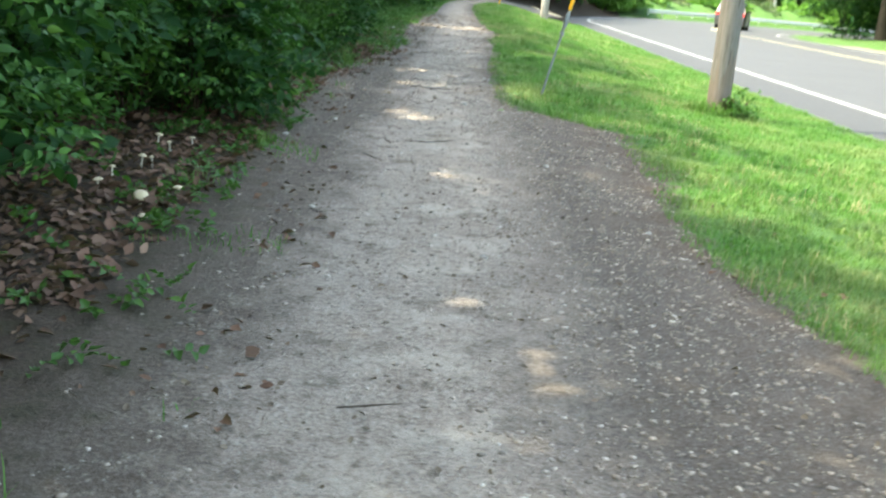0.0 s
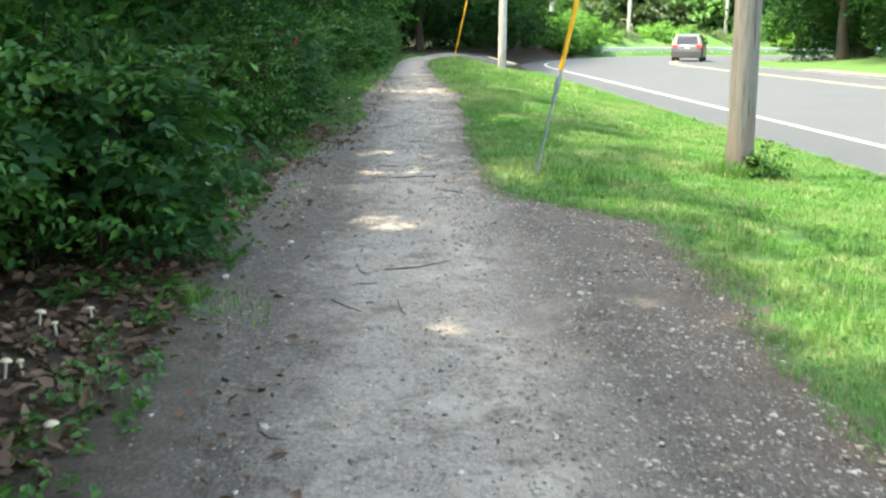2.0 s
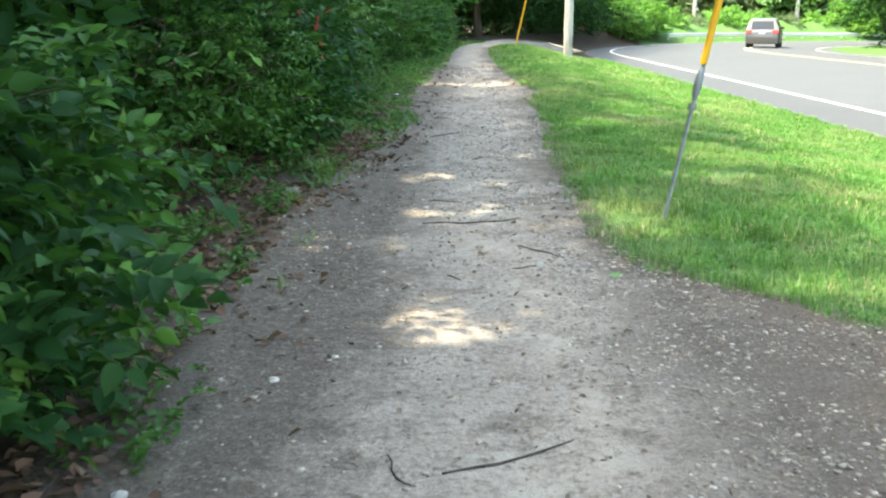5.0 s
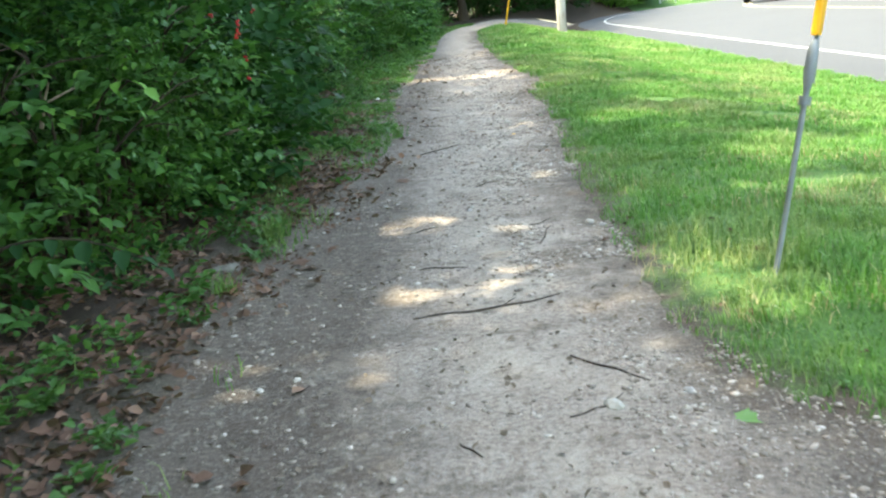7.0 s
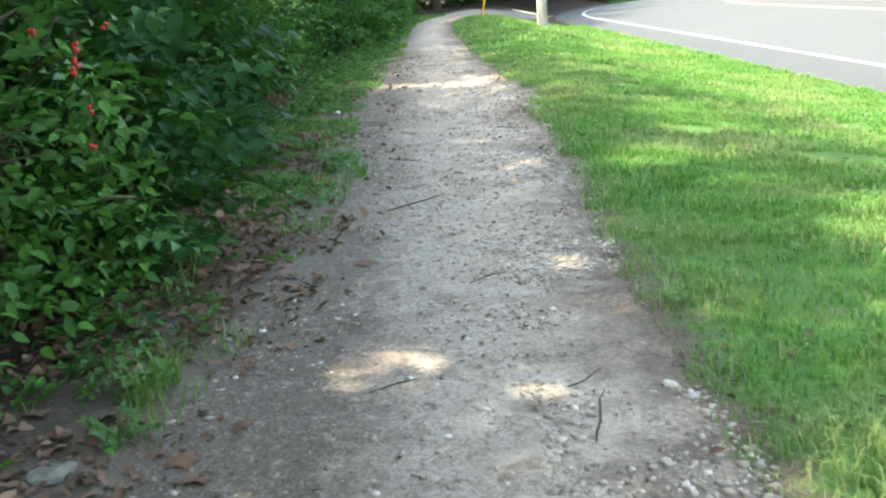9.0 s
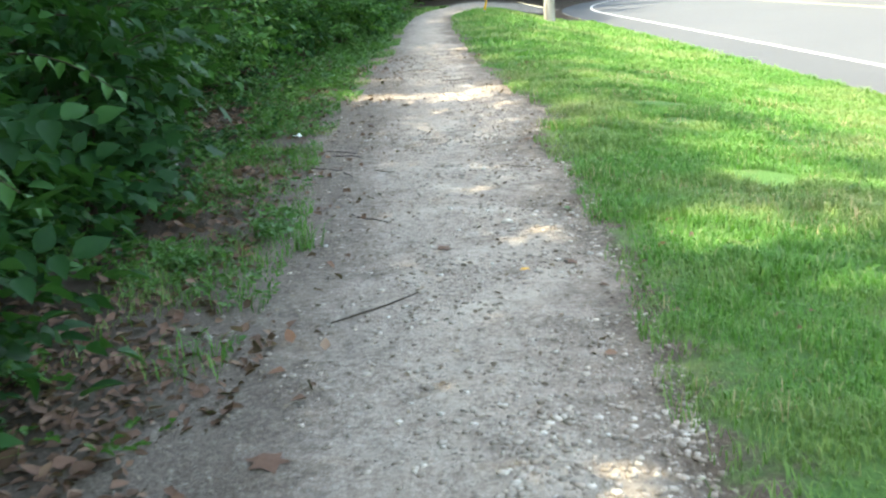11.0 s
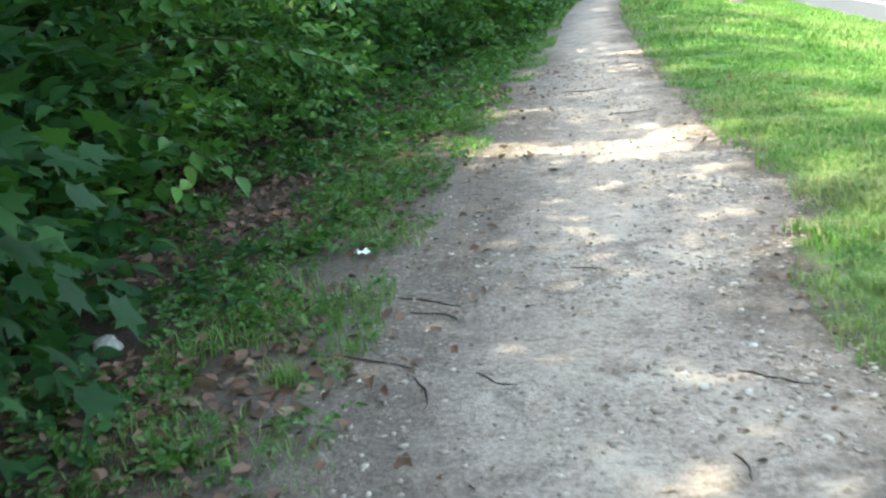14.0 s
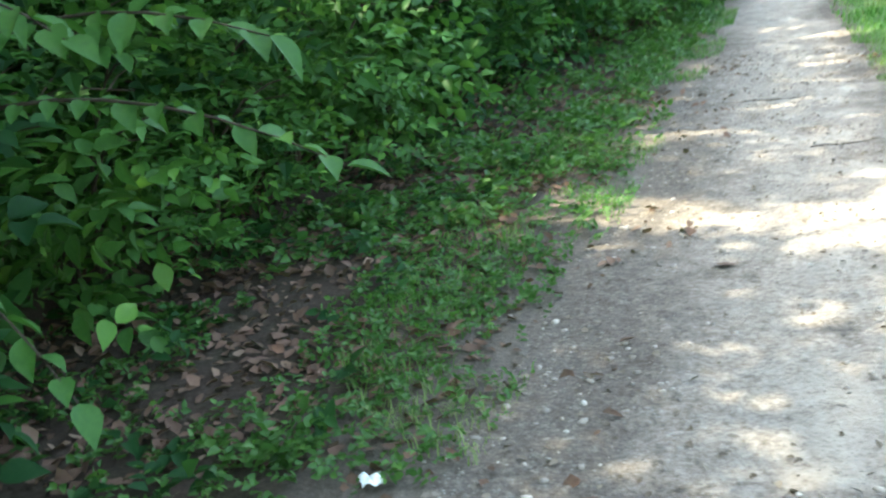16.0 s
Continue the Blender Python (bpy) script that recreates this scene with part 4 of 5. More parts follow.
def sit(x, y, rz=0.0, s=1.0, sz=1.0):
    return pose(x, y, land1(x, y), 0, 0, rz) @ Matrix.Diagonal((s, s, s * sz, 1))


OVAL = dict(r=0.95, h=1.9, n=260, leaf_len=0.115, leaf_wid=0.066, mat=M_LEAF, label="dense green shrub with pointed oval leaves beside the path")
FINE = dict(r=0.9, h=1.7, n=330, leaf_len=0.082, leaf_wid=0.042, mat=M_LEAF, label="bushy green shrub with small leaves beside the path", reach=0.42, per=10)
DARK = dict(r=0.95, h=1.8, n=230, leaf_len=0.13, leaf_wid=0.080, mat=M_LEAF_SHADED, label="dark green shrub with broad leaves beside the path")
MAPLE = dict(r=0.85, h=1.9, n=190, leaf_len=0.165, leaf_wid=0.165, mat=M_LEAF_SHADED, label="young maple with large dark lobed leaves by the path", lobed=True)
models = [
    shrub(sit(front(1.0) - 0.75, 1.0), 101, fine=True, **OVAL), shrub(sit(front(2.2) - 0.7, 2.2), 102, fine=True, **FINE), shrub(sit(front(3.3) - 0.75, 3.3), 103, fine=True, **DARK),
    shrub(sit(front(4.5) - 0.7, 4.5), 104, fine=True, **OVAL), shrub(sit(front(5.6) - 0.7, 5.6), 105, fine=True, **FINE), shrub(sit(front(6.7) - 0.75, 6.7), 106, fine=True, **DARK),
]
maples = [shrub(sit(-2.52, 21.4, 0, 0.85), 121, **MAPLE), shrub(sit(-2.85, 22.4, 60, 0.85), 122, **MAPLE)]
rng = np.random.default_rng(5)
y = 7.7
while y < 51:
    if not 20.7 < y < 23.0:
        # along this stretch only shrubs whose leaf colour holds the deep shade
        src = models[rng.integers(len(models))] if not 18.6 < y < 24.5 else models[(2, 5)[rng.integers(2)]]
        s = rng.uniform(0.82, 1.08) * (0.85 if 11.8 < y < 14.5 else 0.88 if 18.6 < y < 21 else 1.0)
        copy_thing(src, Matrix.Identity(4)).matrix_basis = sit(float(front(y)) - 0.72 * s - rng.uniform(0, 0.25), y, rng.uniform(0, 360), s, rng.uniform(0.85, 1.15))
    y += rng.uniform(0.75, 1.05)
# the bush that leans out over the dirt
for k, x, y, s, sz in ((2, -2.35, 9.9, 0.85, 0.9), (3, -2.45, 10.6, 0.8, 1.0), (5, -2.2, 10.15, 0.55, 1.0)):
    copy_thing(models[k], Matrix.Identity(4)).matrix_basis = sit(x, y, 70 * k, s, sz)
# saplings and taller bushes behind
TALL = dict(r=1.5, h=3.7, n=430, leaf_len=0.13, leaf_wid=0.075, mat=M_LEAF_SHADED, label="tall leafy bush behind the shrubs", rounded=False, group="tall bushes behind the shrubs", reach=0.6, per=9, name="tall_shrub", low=0.4)
tall = [shrub(sit(front(0) - 2.3, 0.0), 131, **TALL), shrub(sit(front(3.0) - 2.2, 3.0), 132, **dict(TALL, mat=M_LEAF_SHADED)), shrub(sit(front(5) - 2.2, 5.4), 133, **TALL)]
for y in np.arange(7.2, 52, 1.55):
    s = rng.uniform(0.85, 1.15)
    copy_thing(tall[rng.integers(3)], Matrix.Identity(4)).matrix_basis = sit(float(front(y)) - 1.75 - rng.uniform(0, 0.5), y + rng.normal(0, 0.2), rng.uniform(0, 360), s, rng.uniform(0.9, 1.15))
for t in [o for o in scene.objects if o.parent is None and o.name.startswith("tall_shrub") and 22 < o.matrix_basis.translation.y < 46]:
    open_canopy(t)
# thicket at the back, the woods' shade put into its dark leaf colour
THICK = dict(r=2.2, h=4.6, n=320, leaf_len=0.24, leaf_wid=0.15, mat=M_LEAF_SHADED, label="dark thicket of bushes deep in the woods", rounded=False, group="thicket in the woods", reach=0.9, per=9, name="thicket", low=0.1)
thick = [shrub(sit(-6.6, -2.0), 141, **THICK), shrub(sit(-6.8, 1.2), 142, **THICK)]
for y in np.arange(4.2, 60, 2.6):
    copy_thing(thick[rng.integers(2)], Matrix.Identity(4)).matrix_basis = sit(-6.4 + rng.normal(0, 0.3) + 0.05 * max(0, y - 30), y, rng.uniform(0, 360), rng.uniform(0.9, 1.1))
for x, y in [(-4.5, 62), (-2.4, 66.5), (0.3, 71), (-6.5, 66), (3.0, 77), (-1.5, 76), (5.0, 82), (1.5, 86), (6.0, 94), (4.0, 97), (-12, 62), (-12, 70), (-5, 84), (8.0, 104), (5.5, 108), (0.8, 66), (2.6, 71), (4.3, 75.5), (6.2, 80), (7.6, 84.5), (8.6, 97)]:
    copy_thing(thick[rng.integers(2)], Matrix.Identity(4)).matrix_basis = sit(x, y, rng.uniform(0, 360), rng.uniform(0.8, 1.1))
for x, y in [(24.5, 74), (28, 77), (27, 64), (29.5, 68), (28.5, 52), (30, 60), (27.5, 44), (28, 36), (29, 27), (33, 84), (38, 78), (28, 16), (29, 6)]:
    copy_thing(thick[rng.integers(2)], Matrix.Identity(4)).matrix_basis = sit(x, y, rng.uniform(0, 360), rng.uniform(0.7, 1.0))
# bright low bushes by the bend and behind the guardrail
BRIGHT = dict(r=1.6, h=2.1, n=360, leaf_len=0.26, leaf_wid=0.16, mat=M_LEAF_SUNLIT, label="bright green sunlit bush near the bend of the road", rounded=False, group="bright bushes near the bend", reach=0.7, per=8, name="bright_bush")
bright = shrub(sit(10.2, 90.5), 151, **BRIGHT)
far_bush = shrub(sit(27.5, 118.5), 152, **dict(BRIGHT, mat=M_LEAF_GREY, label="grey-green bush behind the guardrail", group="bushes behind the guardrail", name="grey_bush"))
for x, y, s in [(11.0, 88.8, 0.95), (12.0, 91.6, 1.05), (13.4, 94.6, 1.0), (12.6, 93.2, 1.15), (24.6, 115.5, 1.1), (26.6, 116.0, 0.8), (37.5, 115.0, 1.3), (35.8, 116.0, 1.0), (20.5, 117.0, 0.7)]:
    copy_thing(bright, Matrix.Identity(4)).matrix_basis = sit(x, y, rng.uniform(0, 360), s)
for i, a in enumerate(np.linspace(0.62, 1.32, 11)):
    src = (bright, bright, far_bush)[i % 3]
    copy_thing(src, Matrix.Identity(4)).matrix_basis = sit(BEND_X - 64.5 * math.cos(a), BEND_Y + 64.5 * math.sin(a), rng.uniform(0, 360), rng.uniform(0.7, 1.25))
# leafy shoots round the foot of the near pole
shrub(sit(3.74, 15.15), 161, 0.26, 0.34, 60, 0.075, 0.035, M_LEAF, "leafy green shoots round the foot of the pole", per=6, reach=0.16, name="pole_shoots", group="", stems=4, low=0.02)


def leafy_branch(start, end, count, leaf_len, mat, label, seed):
    """A low branch reaching out of the shrubs, with every leaf a piece of its own."""
    rg = np.random.default_rng(seed)
    a, b = np.array(start), np.array(end)
    t = thing("branch", Matrix.Translation(a), label, "branch", "branches reaching out of the shrubs")
    ts = np.linspace(0, 1, 8)
    pts = (b - a) * ts[:, None] + np.column_stack([0 * ts, 0 * ts, 0.22 * ts * (1 - ts) * 2])
    v, f = tubes([(pts, 0.009 - 0.007 * ts)], 6)
    link_mesh("stem", v, f, M_TWIG, t, "thin brown twig", True)
    lv, lf = leaf_mesh(np.zeros((1, 3)), np.array([[0, 1.0, 0]]), np.array([[0, 0, 1.0]]), np.array([leaf_len]), np.array([leaf_len * 0.60]), True, 0.25, True)
    first = None
    u = unit(b - a)
    flat = math.degrees(math.atan2(-u[0], u[1]))
    for i in range(count):
        k = 0.18 + 0.82 * i / (count - 1)
        p = [np.interp(k, ts, pts[:, j]) for j in range(3)]
        side = 1 if i % 2 else -1
        if first is None:
            first = link_mesh("leaf", lv, lf, mat, t)
            ob = first
        else:
            ob = new("leaf", first.data)
            ob.parent = t
        ob.matrix_local = pose(*p, rg.normal(-24, 14), rg.normal(0, 14), flat + side * (62 - 55 * k ** 4) + rg.normal(0, 10)) @ Matrix.Scale(rg.uniform(0.75, 1.15), 4)
    return t


leafy_branch((-2.9, 24.7, 1.30), (-1.42, 24.0, 1.36), 18, 0.115, M_LEAF, "drooping branch with pointed green leaves in rows", 1)
leafy_branch((-2.8, 24.6, 1.15), (-1.40, 24.3, 0.98), 18, 0.115, M_LEAF, "drooping branch with pointed green leaves in rows", 2)
leafy_branch((-2.8, 24.3, 1.45), (-1.75, 23.7, 1.42), 14, 0.115, M_LEAF, "drooping branch with pointed green leaves in rows", 3)
leafy_branch((-2.9, 24.3, 0.75), (-1.85, 23.6, 0.62), 12, 0.105, M_LEAF, "low branch with dark oval leaves", 4)
leafy_branch((-2.7, 22.6, 0.65), (-2.15, 22.1, 0.48), 8, 0.08, M_WEED, "low sunlit twig with bright green leaves", 5)
leafy_branch((-2.4, 15.3, 0.95), (-1.98, 14.9, 1.10), 5, 0.12, M_LEAF_SUNLIT, "sunlit shoot with three large pale leaves", 6)
leafy_branch((-2.7, 14.3, 0.42), (-1.85, 14.2, 0.30), 9, 0.13, M_LEAF_SHADED, "low twig with broad dark oval leaves", 7)
leafy_branch((-2.6, 18.6, 1.0), (-1.6, 18.0, 0.85), 14, 0.11, M_LEAF, "drooping branch with pointed green leaves in rows", 8)
leafy_branch((-2.6, 20.2, 1.1), (-1.7, 19.6, 1.0), 14, 0.11, M_LEAF, "drooping branch with pointed green leaves in rows", 9)
leafy_branch((-2.3, 11.3, 0.9), (-1.35, 10.8, 0.7), 14, 0.11, M_LEAF_SHADED, "drooping branch with pointed dark leaves in rows", 10)


def berry_cluster(x, y, z, n, seed):
    rg = np.random.default_rng(seed)
    t = thing("berry_cluster", Matrix.Translation((x, y, z)), "hanging cluster of bright red berries on a shrub", "berries", "red berries on the shrub")
    v, f = tubes([([(0, 0, 0.05), (0.004, 0, 0.0), (0, 0, -0.01 * n)], [0.0025, 0.002, 0.0015])], 5)
    link_mesh("berry_stalk", v, f, M_TWIG, t, "thin brown stalk", True)
    for i in range(n):
        ob = new("berry", BERRY)
        ob.parent = t
        ob.location = Vector(rg.normal(0, 0.006, 3)) + Vector((0, 0, -0.008 * i))


bm = bmesh.new()
bmesh.ops.create_icosphere(bm, subdivisions=2, radius=0.0085)
BERRY = bpy.data.meshes.new("berry")
bm.to_mesh(BERRY)
bm.free()
BERRY.materials.append(M_BERRY)
for i, (x, y, z, n) in enumerate([(-1.55, 15.4, 1.34, 6), (-1.54, 15.4, 1.39, 4), (-1.70, 15.5, 1.44, 3), (-1.47, 15.5, 1.44, 2), (-1.52, 15.4, 1.18, 2), (-1.50, 15.3, 1.08, 2)]):
    berry_cluster(x, y, z, n, i)
for i, (a, b, c) in enumerate([((-3.0, 15.6, 0.80), (-2.82, 15.5, 1.0), (-2.52, 15.5, 1.12)), ((-2.76, 15.45, 0.9), (-2.7, 15.4, 1.05), (-2.62, 15.3, 1.16)), ((-2.1, 17.1, 0.55), (-1.95, 16.9, 0.62), (-1.8, 16.8, 0.63))]):
    v, f = tubes([([a, b, c], [0.014, 0.011, 0.006])], 6)
    tagged(link_mesh("dead_branch", v, f, M_PALEWOOD, None, "", True), "bare pale dead branch among the shrubs", "branch", "dead branches")


# ---- small things on the ground ----
def ground_at(x, y):
    return float(rough_land(np.array([[x]]), np.array([[y]]))[0, 0])


def stick(x0, y0, x1, y1, seed):
    rg = np.random.default_rng(seed)
    L = math.hypot(x1 - x0, y1 - y0)
    ts = np.linspace(0, 1, 6)
    bend = np.cumsum(rg.normal(0, 0.012, 6)) * (ts * (1 - ts) * 3)
    nx, ny = -(y1 - y0) / L, (x1 - x0) / L
    r = 0.0030 + 0.0038 * min(L, 0.7)
    pts = [(x0 + (x1 - x0) * t + nx * b, y0 + (y1 - y0) * t + ny * b, ground_at(x0 + (x1 - x0) * t, y0 + (y1 - y0) * t) + r * 0.8) for t, b in zip(ts, bend)]
    lines = [(pts, r * np.array([0.7, 0.95, 1.0, 0.9, 0.7, 0.35]))]
    if L > 0.6:
        q = pts[3]
        lines.append(([q, (q[0] + 0.05 * nx + 0.06, q[1] + 0.05 * ny, q[2] + 0.01), (q[0] + 0.10 * nx + 0.10, q[1] + 0.10 * ny, q[2] + 0.006)], [r * 0.5, r * 0.4, r * 0.2]))
    v, f = tubes(lines, 6)
    tagged(link_mesh("stick", v, f, M_DEADWOOD, None, "", True), "thin dark dead stick lying on the dirt path" if L < 0.5 else "long dark dead branch lying across the dirt path", "stick", "sticks on the path")


STICKS_NEAR = [(-0.33, 3.73, -0.1, 3.82), (-0.86, 6.82, -0.73, 6.72), (-0.61, 9.87, -0.5, 9.62), (-0.42, 9.72, 0.04, 10.02), (-0.32, 8.96, -0.27, 8.65), (1.07, 9.67, 1.26, 9.65), (-0.07, 12.59, 0.14, 12.77), (0.0, 13.25, 0.25, 12.88), (-0.59, 9.34, -0.45, 9.36), (-0.71, 8.91, -0.51, 8.71)]
STICKS_MID = [(-0.65, 13.92, 0.04, 14.11), (-0.64, 14.85, -0.38, 14.8), (-0.45, 12.47, -0.37, 12.34), (-0.74, 15.8, -0.56, 15.87), (0.0, 15.67, 0.15, 15.84), (0.03, 15.17, 0.13, 15.62), (-0.77, 19.13, -0.38, 19.47), (-0.81, 21.22, -0.57, 20.88), (-1.36, 22.93, -0.97, 22.75), (-1.18, 23.63, -0.88, 23.5), (-0.96, 22.66, -0.88, 22.3)]
STICKS_FAR = [(-0.73, 22.68, -0.57, 22.53), (0.11, 21.96, 0.14, 21.78), (-1.1, 23.44, -0.86, 23.28), (-0.4, 23.95, -0.23, 23.86), (-1.27, 25.12, -1.17, 25.0), (-0.15, 28.55, 0.26, 28.62), (-0.59, 30.36, -0.1, 30.33), (-0.3, 17.2, -0.1, 17.35), (0.2, 22.6, 0.42, 22.45)]
for i, sp in enumerate(STICKS_NEAR + STICKS_MID + STICKS_FAR):
    stick(*sp, 300 + i)


def mushroom(x, y, h, r, tilt, seed):
    t = thing("mushroom", pose(x, y, ground_at(x, y) - 0.005, tilt, tilt * 0.5, seed * 40), "small cream mushroom growing in dark leaf litter", "mushroom", "mushrooms in the leaf litter")
    v, f = tubes([([(0, 0, 0), (0.003, 0, h * 0.5), (0, 0, h)], [0.009, 0.007, 0.006])], 8)
    link_mesh("stalk", v, f, M_STALK, t, "pale thin stalk", True)
    V, F, n = [], [], 14
    prof = [(0.0, h + r * 0.42), (r * 0.45, h + r * 0.36), (r * 0.85, h + r * 0.12), (r, h - r * 0.10), (r * 0.92, h - r * 0.12), (r * 0.3, h)]
    for pr, pz in prof:
        for k in range(n):
            a = 2 * math.pi * k / n
            V.append((pr * math.cos(a), pr * math.sin(a), pz))
    F = np.array([(i * n + k, i * n + (k + 1) % n, (i + 1) * n + (k + 1) % n, (i + 1) * n + k) for i in range(len(prof) - 1) for k in range(n)])
    link_mesh("cap", V, F, M_CAP, t, "rounded cream cap", True)


for i, (x, y, h, r) in enumerate([(-1.81, 6.45, 0.085, 0.047), (-1.64, 6.70, 0.075, 0.034), (-2.07, 7.38, 0.09, 0.03), (-2.0, 7.42, 0.085, 0.02), (-2.16, 7.05, 0.07, 0.025), (-1.70, 6.12, 0.025, 0.03), (-2.14, 6.72, 0.06, 0.035), (-2.18, 8.2, 0.10, 0.032), (-2.06, 8.1, 0.08, 0.02), (-1.98, 8.45, 0.06, 0.025)]):
    mushroom(x, y, h, r, (-1) ** i * 7 + (22 if i == 0 else 0), i)


def stone(x, y, r, mat, label, seed, flat=0.6):
    rg = np.random.default_rng(seed)
    bm = bmesh.new()
    bmesh.ops.create_icosphere(bm, subdivisions=2, radius=1.0)
    o = rg.uniform(0, 50)
    for v in bm.verts:
        v.co *= 1 + 0.35 * noise.noise(v.co * 1.1 + Vector((o, 0, 0)))
        v.co = Vector((v.co.x * r * 0.95, v.co.y * r * 0.75, v.co.z * r * flat * 0.9))
    me = bpy.data.meshes.new("stone")
    bm.to_mesh(me)
    bm.free()
    me.materials.append(mat)
    ob = new("stone", me)
    ob.matrix_world = pose(x, y, ground_at(x, y) + r * flat * 0.15, 0, 0, rg.uniform(0, 360))
    tagged(ob, label, "stone", "stones on the path")


STONES = [(0.23, 6.0, 0.03), (1.3, 6.98, 0.025), (-0.84, 6.86, 0.03), (-1.43, 9.52, 0.035), (-1.13, 10.62, 0.03), (0.78, 9.06, 0.03), (0.37, 12.77, 0.025), (-1.23, 13.15, 0.022), (-1.09, 13.21, 0.02), (-0.35, 16.29, 0.022), (-0.93, 16.74, 0.018), (-1.29, 19.05, 0.025), (0.42, 15.49, 0.025), (-0.33, 16.48, 0.018), (-0.2, 21.15, 0.022), (-0.9, 20.42, 0.018), (0.07, 22.46, 0.025), (0.49, 20.01, 0.02), (-1.15, 21.12, 0.02), (0.12, 20.78, 0.035), (-0.86, 24.06, 0.02), (0.49, 24.69, 0.03)]
for i, (x, y, r) in enumerate(STONES):
    pale = i % 3 != 0
    stone(x, y, r, M_PALESTONE if pale else M_STONE, "small pale stone on the dirt path" if pale else "small grey stone on the dirt path", 500 + i)
stone(0.09, 12.68, 0.045, M_PALESTONE, "white quartz stone on the dirt path", 540)
stone(0.37, 15.63, 0.035, M_PALESTONE, "white quartz stone at the edge of the grass", 541)
stone(-2.3, 23.0, 0.085, M_STONE, "pale rock among the weeds under the shrubs", 542, 0.8)
stone(-1.76, 15.2, 0.10, M_DULLSTONE, "flat grey rock half sunk beside the path", 543, 0.35)


def litter(x, y, size, seed):
    rg = np.random.default_rng(seed)
    bm = bmesh.new()
    bmesh.ops.create_grid(bm, x_segments=6, y_segments=6, size=size)
    for v in bm.verts:
        v.co.z = abs(noise.noise(v.co * 30 + Vector((seed, 0, 0)))) * size * 1.3 + 0.003
        v.co.x *= 1 + 0.4 * noise.noise(v.co * 20)
    bmesh.ops.solidify(bm, geom=bm.faces[:], thickness=0.001)
    me = bpy.data.meshes.new("paper_scrap")
    bm.to_mesh(me)
    bm.free()
    me.materials.append(M_PAPER)
    ob = new("paper_scrap", me)
    ob.matrix_world = pose(x, y, ground_at(x, y) + 0.02, 0, 0, rg.uniform(0, 360))
    tagged(ob, "crumpled white paper scrap lying among the weeds", "litter")


litter(-1.48, 24.32, 0.035, 3)


def fallen_leaf(x, y, size, mat, label, seed):
    rg = np.random.default_rng(seed)
    lv, lf = lobed_leaves(np.zeros((1, 3)), np.array([[1.0, 0, 0]]), np.array([[0, 0, 1.0]]), np.array([size]))
    lv[:, 2] += 0.02 + 0.010 * np.sin(lv[:, 0] * 60) * np.cos(lv[:, 1] * 50)
    ob = link_mesh("fallen_leaf", lv, lf, mat)
    ob.matrix_world = pose(x, y, ground_at(x, y), rg.normal(0, 6), rg.normal(0, 6), rg.uniform(0, 360))
    tagged(ob, label, "leaf", "fallen leaves on the path")


for i, (x, y, s) in enumerate([(-0.87, 17.75, 0.13), (-1.17, 15.55, 0.08), (-1.36, 15.29, 0.11), (-2.0, 15.68, 0.13), (-1.32, 15.12, 0.14), (-2.06, 16.34, 0.12), (0.34, 19.88, 0.10), (-0.29, 20.23, 0.10), (-0.56, 26.28, 0.10), (-2.4, 25.5, 0.13), (-2.01, 26.09, 0.10), (-2.26, 24.21, 0.12)]):
    fallen_leaf(x, y, s, M_DRY, "dry curled brown leaf lying on the ground", 600 + i)
fallen_leaf(0.54, 12.49, 0.15, M_LEAF_SUNLIT, "fresh green lobed leaf lying on the dirt", 620)
fallen_leaf(0.48, 21.0, 0.07, M_LEAF, "small green leaf lying on the dirt", 621)
fallen_leaf(0.13, 19.7, 0.05, M_SLEEVE, "small orange leaf lying on the gravel", 622)


def weed_clump(x, y, size, seed):
    """A low plant: a few arching stems with oval leaves."""
    rg = np.random.default_rng(seed)
    t = thing("weed_clump", pose(x, y, ground_at(x, y) - 0.004, 0, 0, rg.uniform(0, 360)), "low leafy green weed growing at the path's edge", "weed", "weeds beside the path")
    n = 9
    a = np.arange(n) * 2.4 + rg.normal(0, 0.3, n)
    h = np.column_stack([np.cos(a), np.sin(a), rg.uniform(0.35, 1.4, n)])
    tips = unit(h) * (size * rg.uniform(0.5, 1.0, n))[:, None]
    for tip in tips:
        v, f = tubes([([(0, 0, 0), tuple(tip * 0.5 + [0, 0, 0.02]), tuple(tip)], [0.003, 0.0025, 0.0015])], 5)
        link_mesh("stem", v, f, M_WEED, t, "", True)
    lv, lf = sprays(rg, tips * 0.25, h, 7, size * 0.95, size * 0.30, size * 0.19, True, 0.9, True)
    lv[:, 2] = np.maximum(lv[:, 2], 0.006)
    link_mesh("leaves", lv, lf, (M_WEED, M_LEAF, M_WEED)[seed % 3], t)


CLUMPS = [(-1.64, 8.36), (-2.2, 8.7), (-1.5, 8.93), (-2.23, 9.61), (-1.69, 12.67), (-1.62, 15.88), (-1.71, 14.13), (-2.06, 13.07), (-1.61, 15.48), (-1.8, 14.58), (-1.66, 17.1), (-1.93, 16.15), (-1.85, 21.25), (-1.24, 20.76), (-1.63, 21.99), (-1.61, 20.06), (-1.94, 23.85), (-1.83, 24.44), (-2.24, 23.9)]
for i, (x, y) in enumerate(CLUMPS):
    weed_clump(x, y, (0.14, 0.18, 0.12, 0.16)[i % 4], 700 + i)


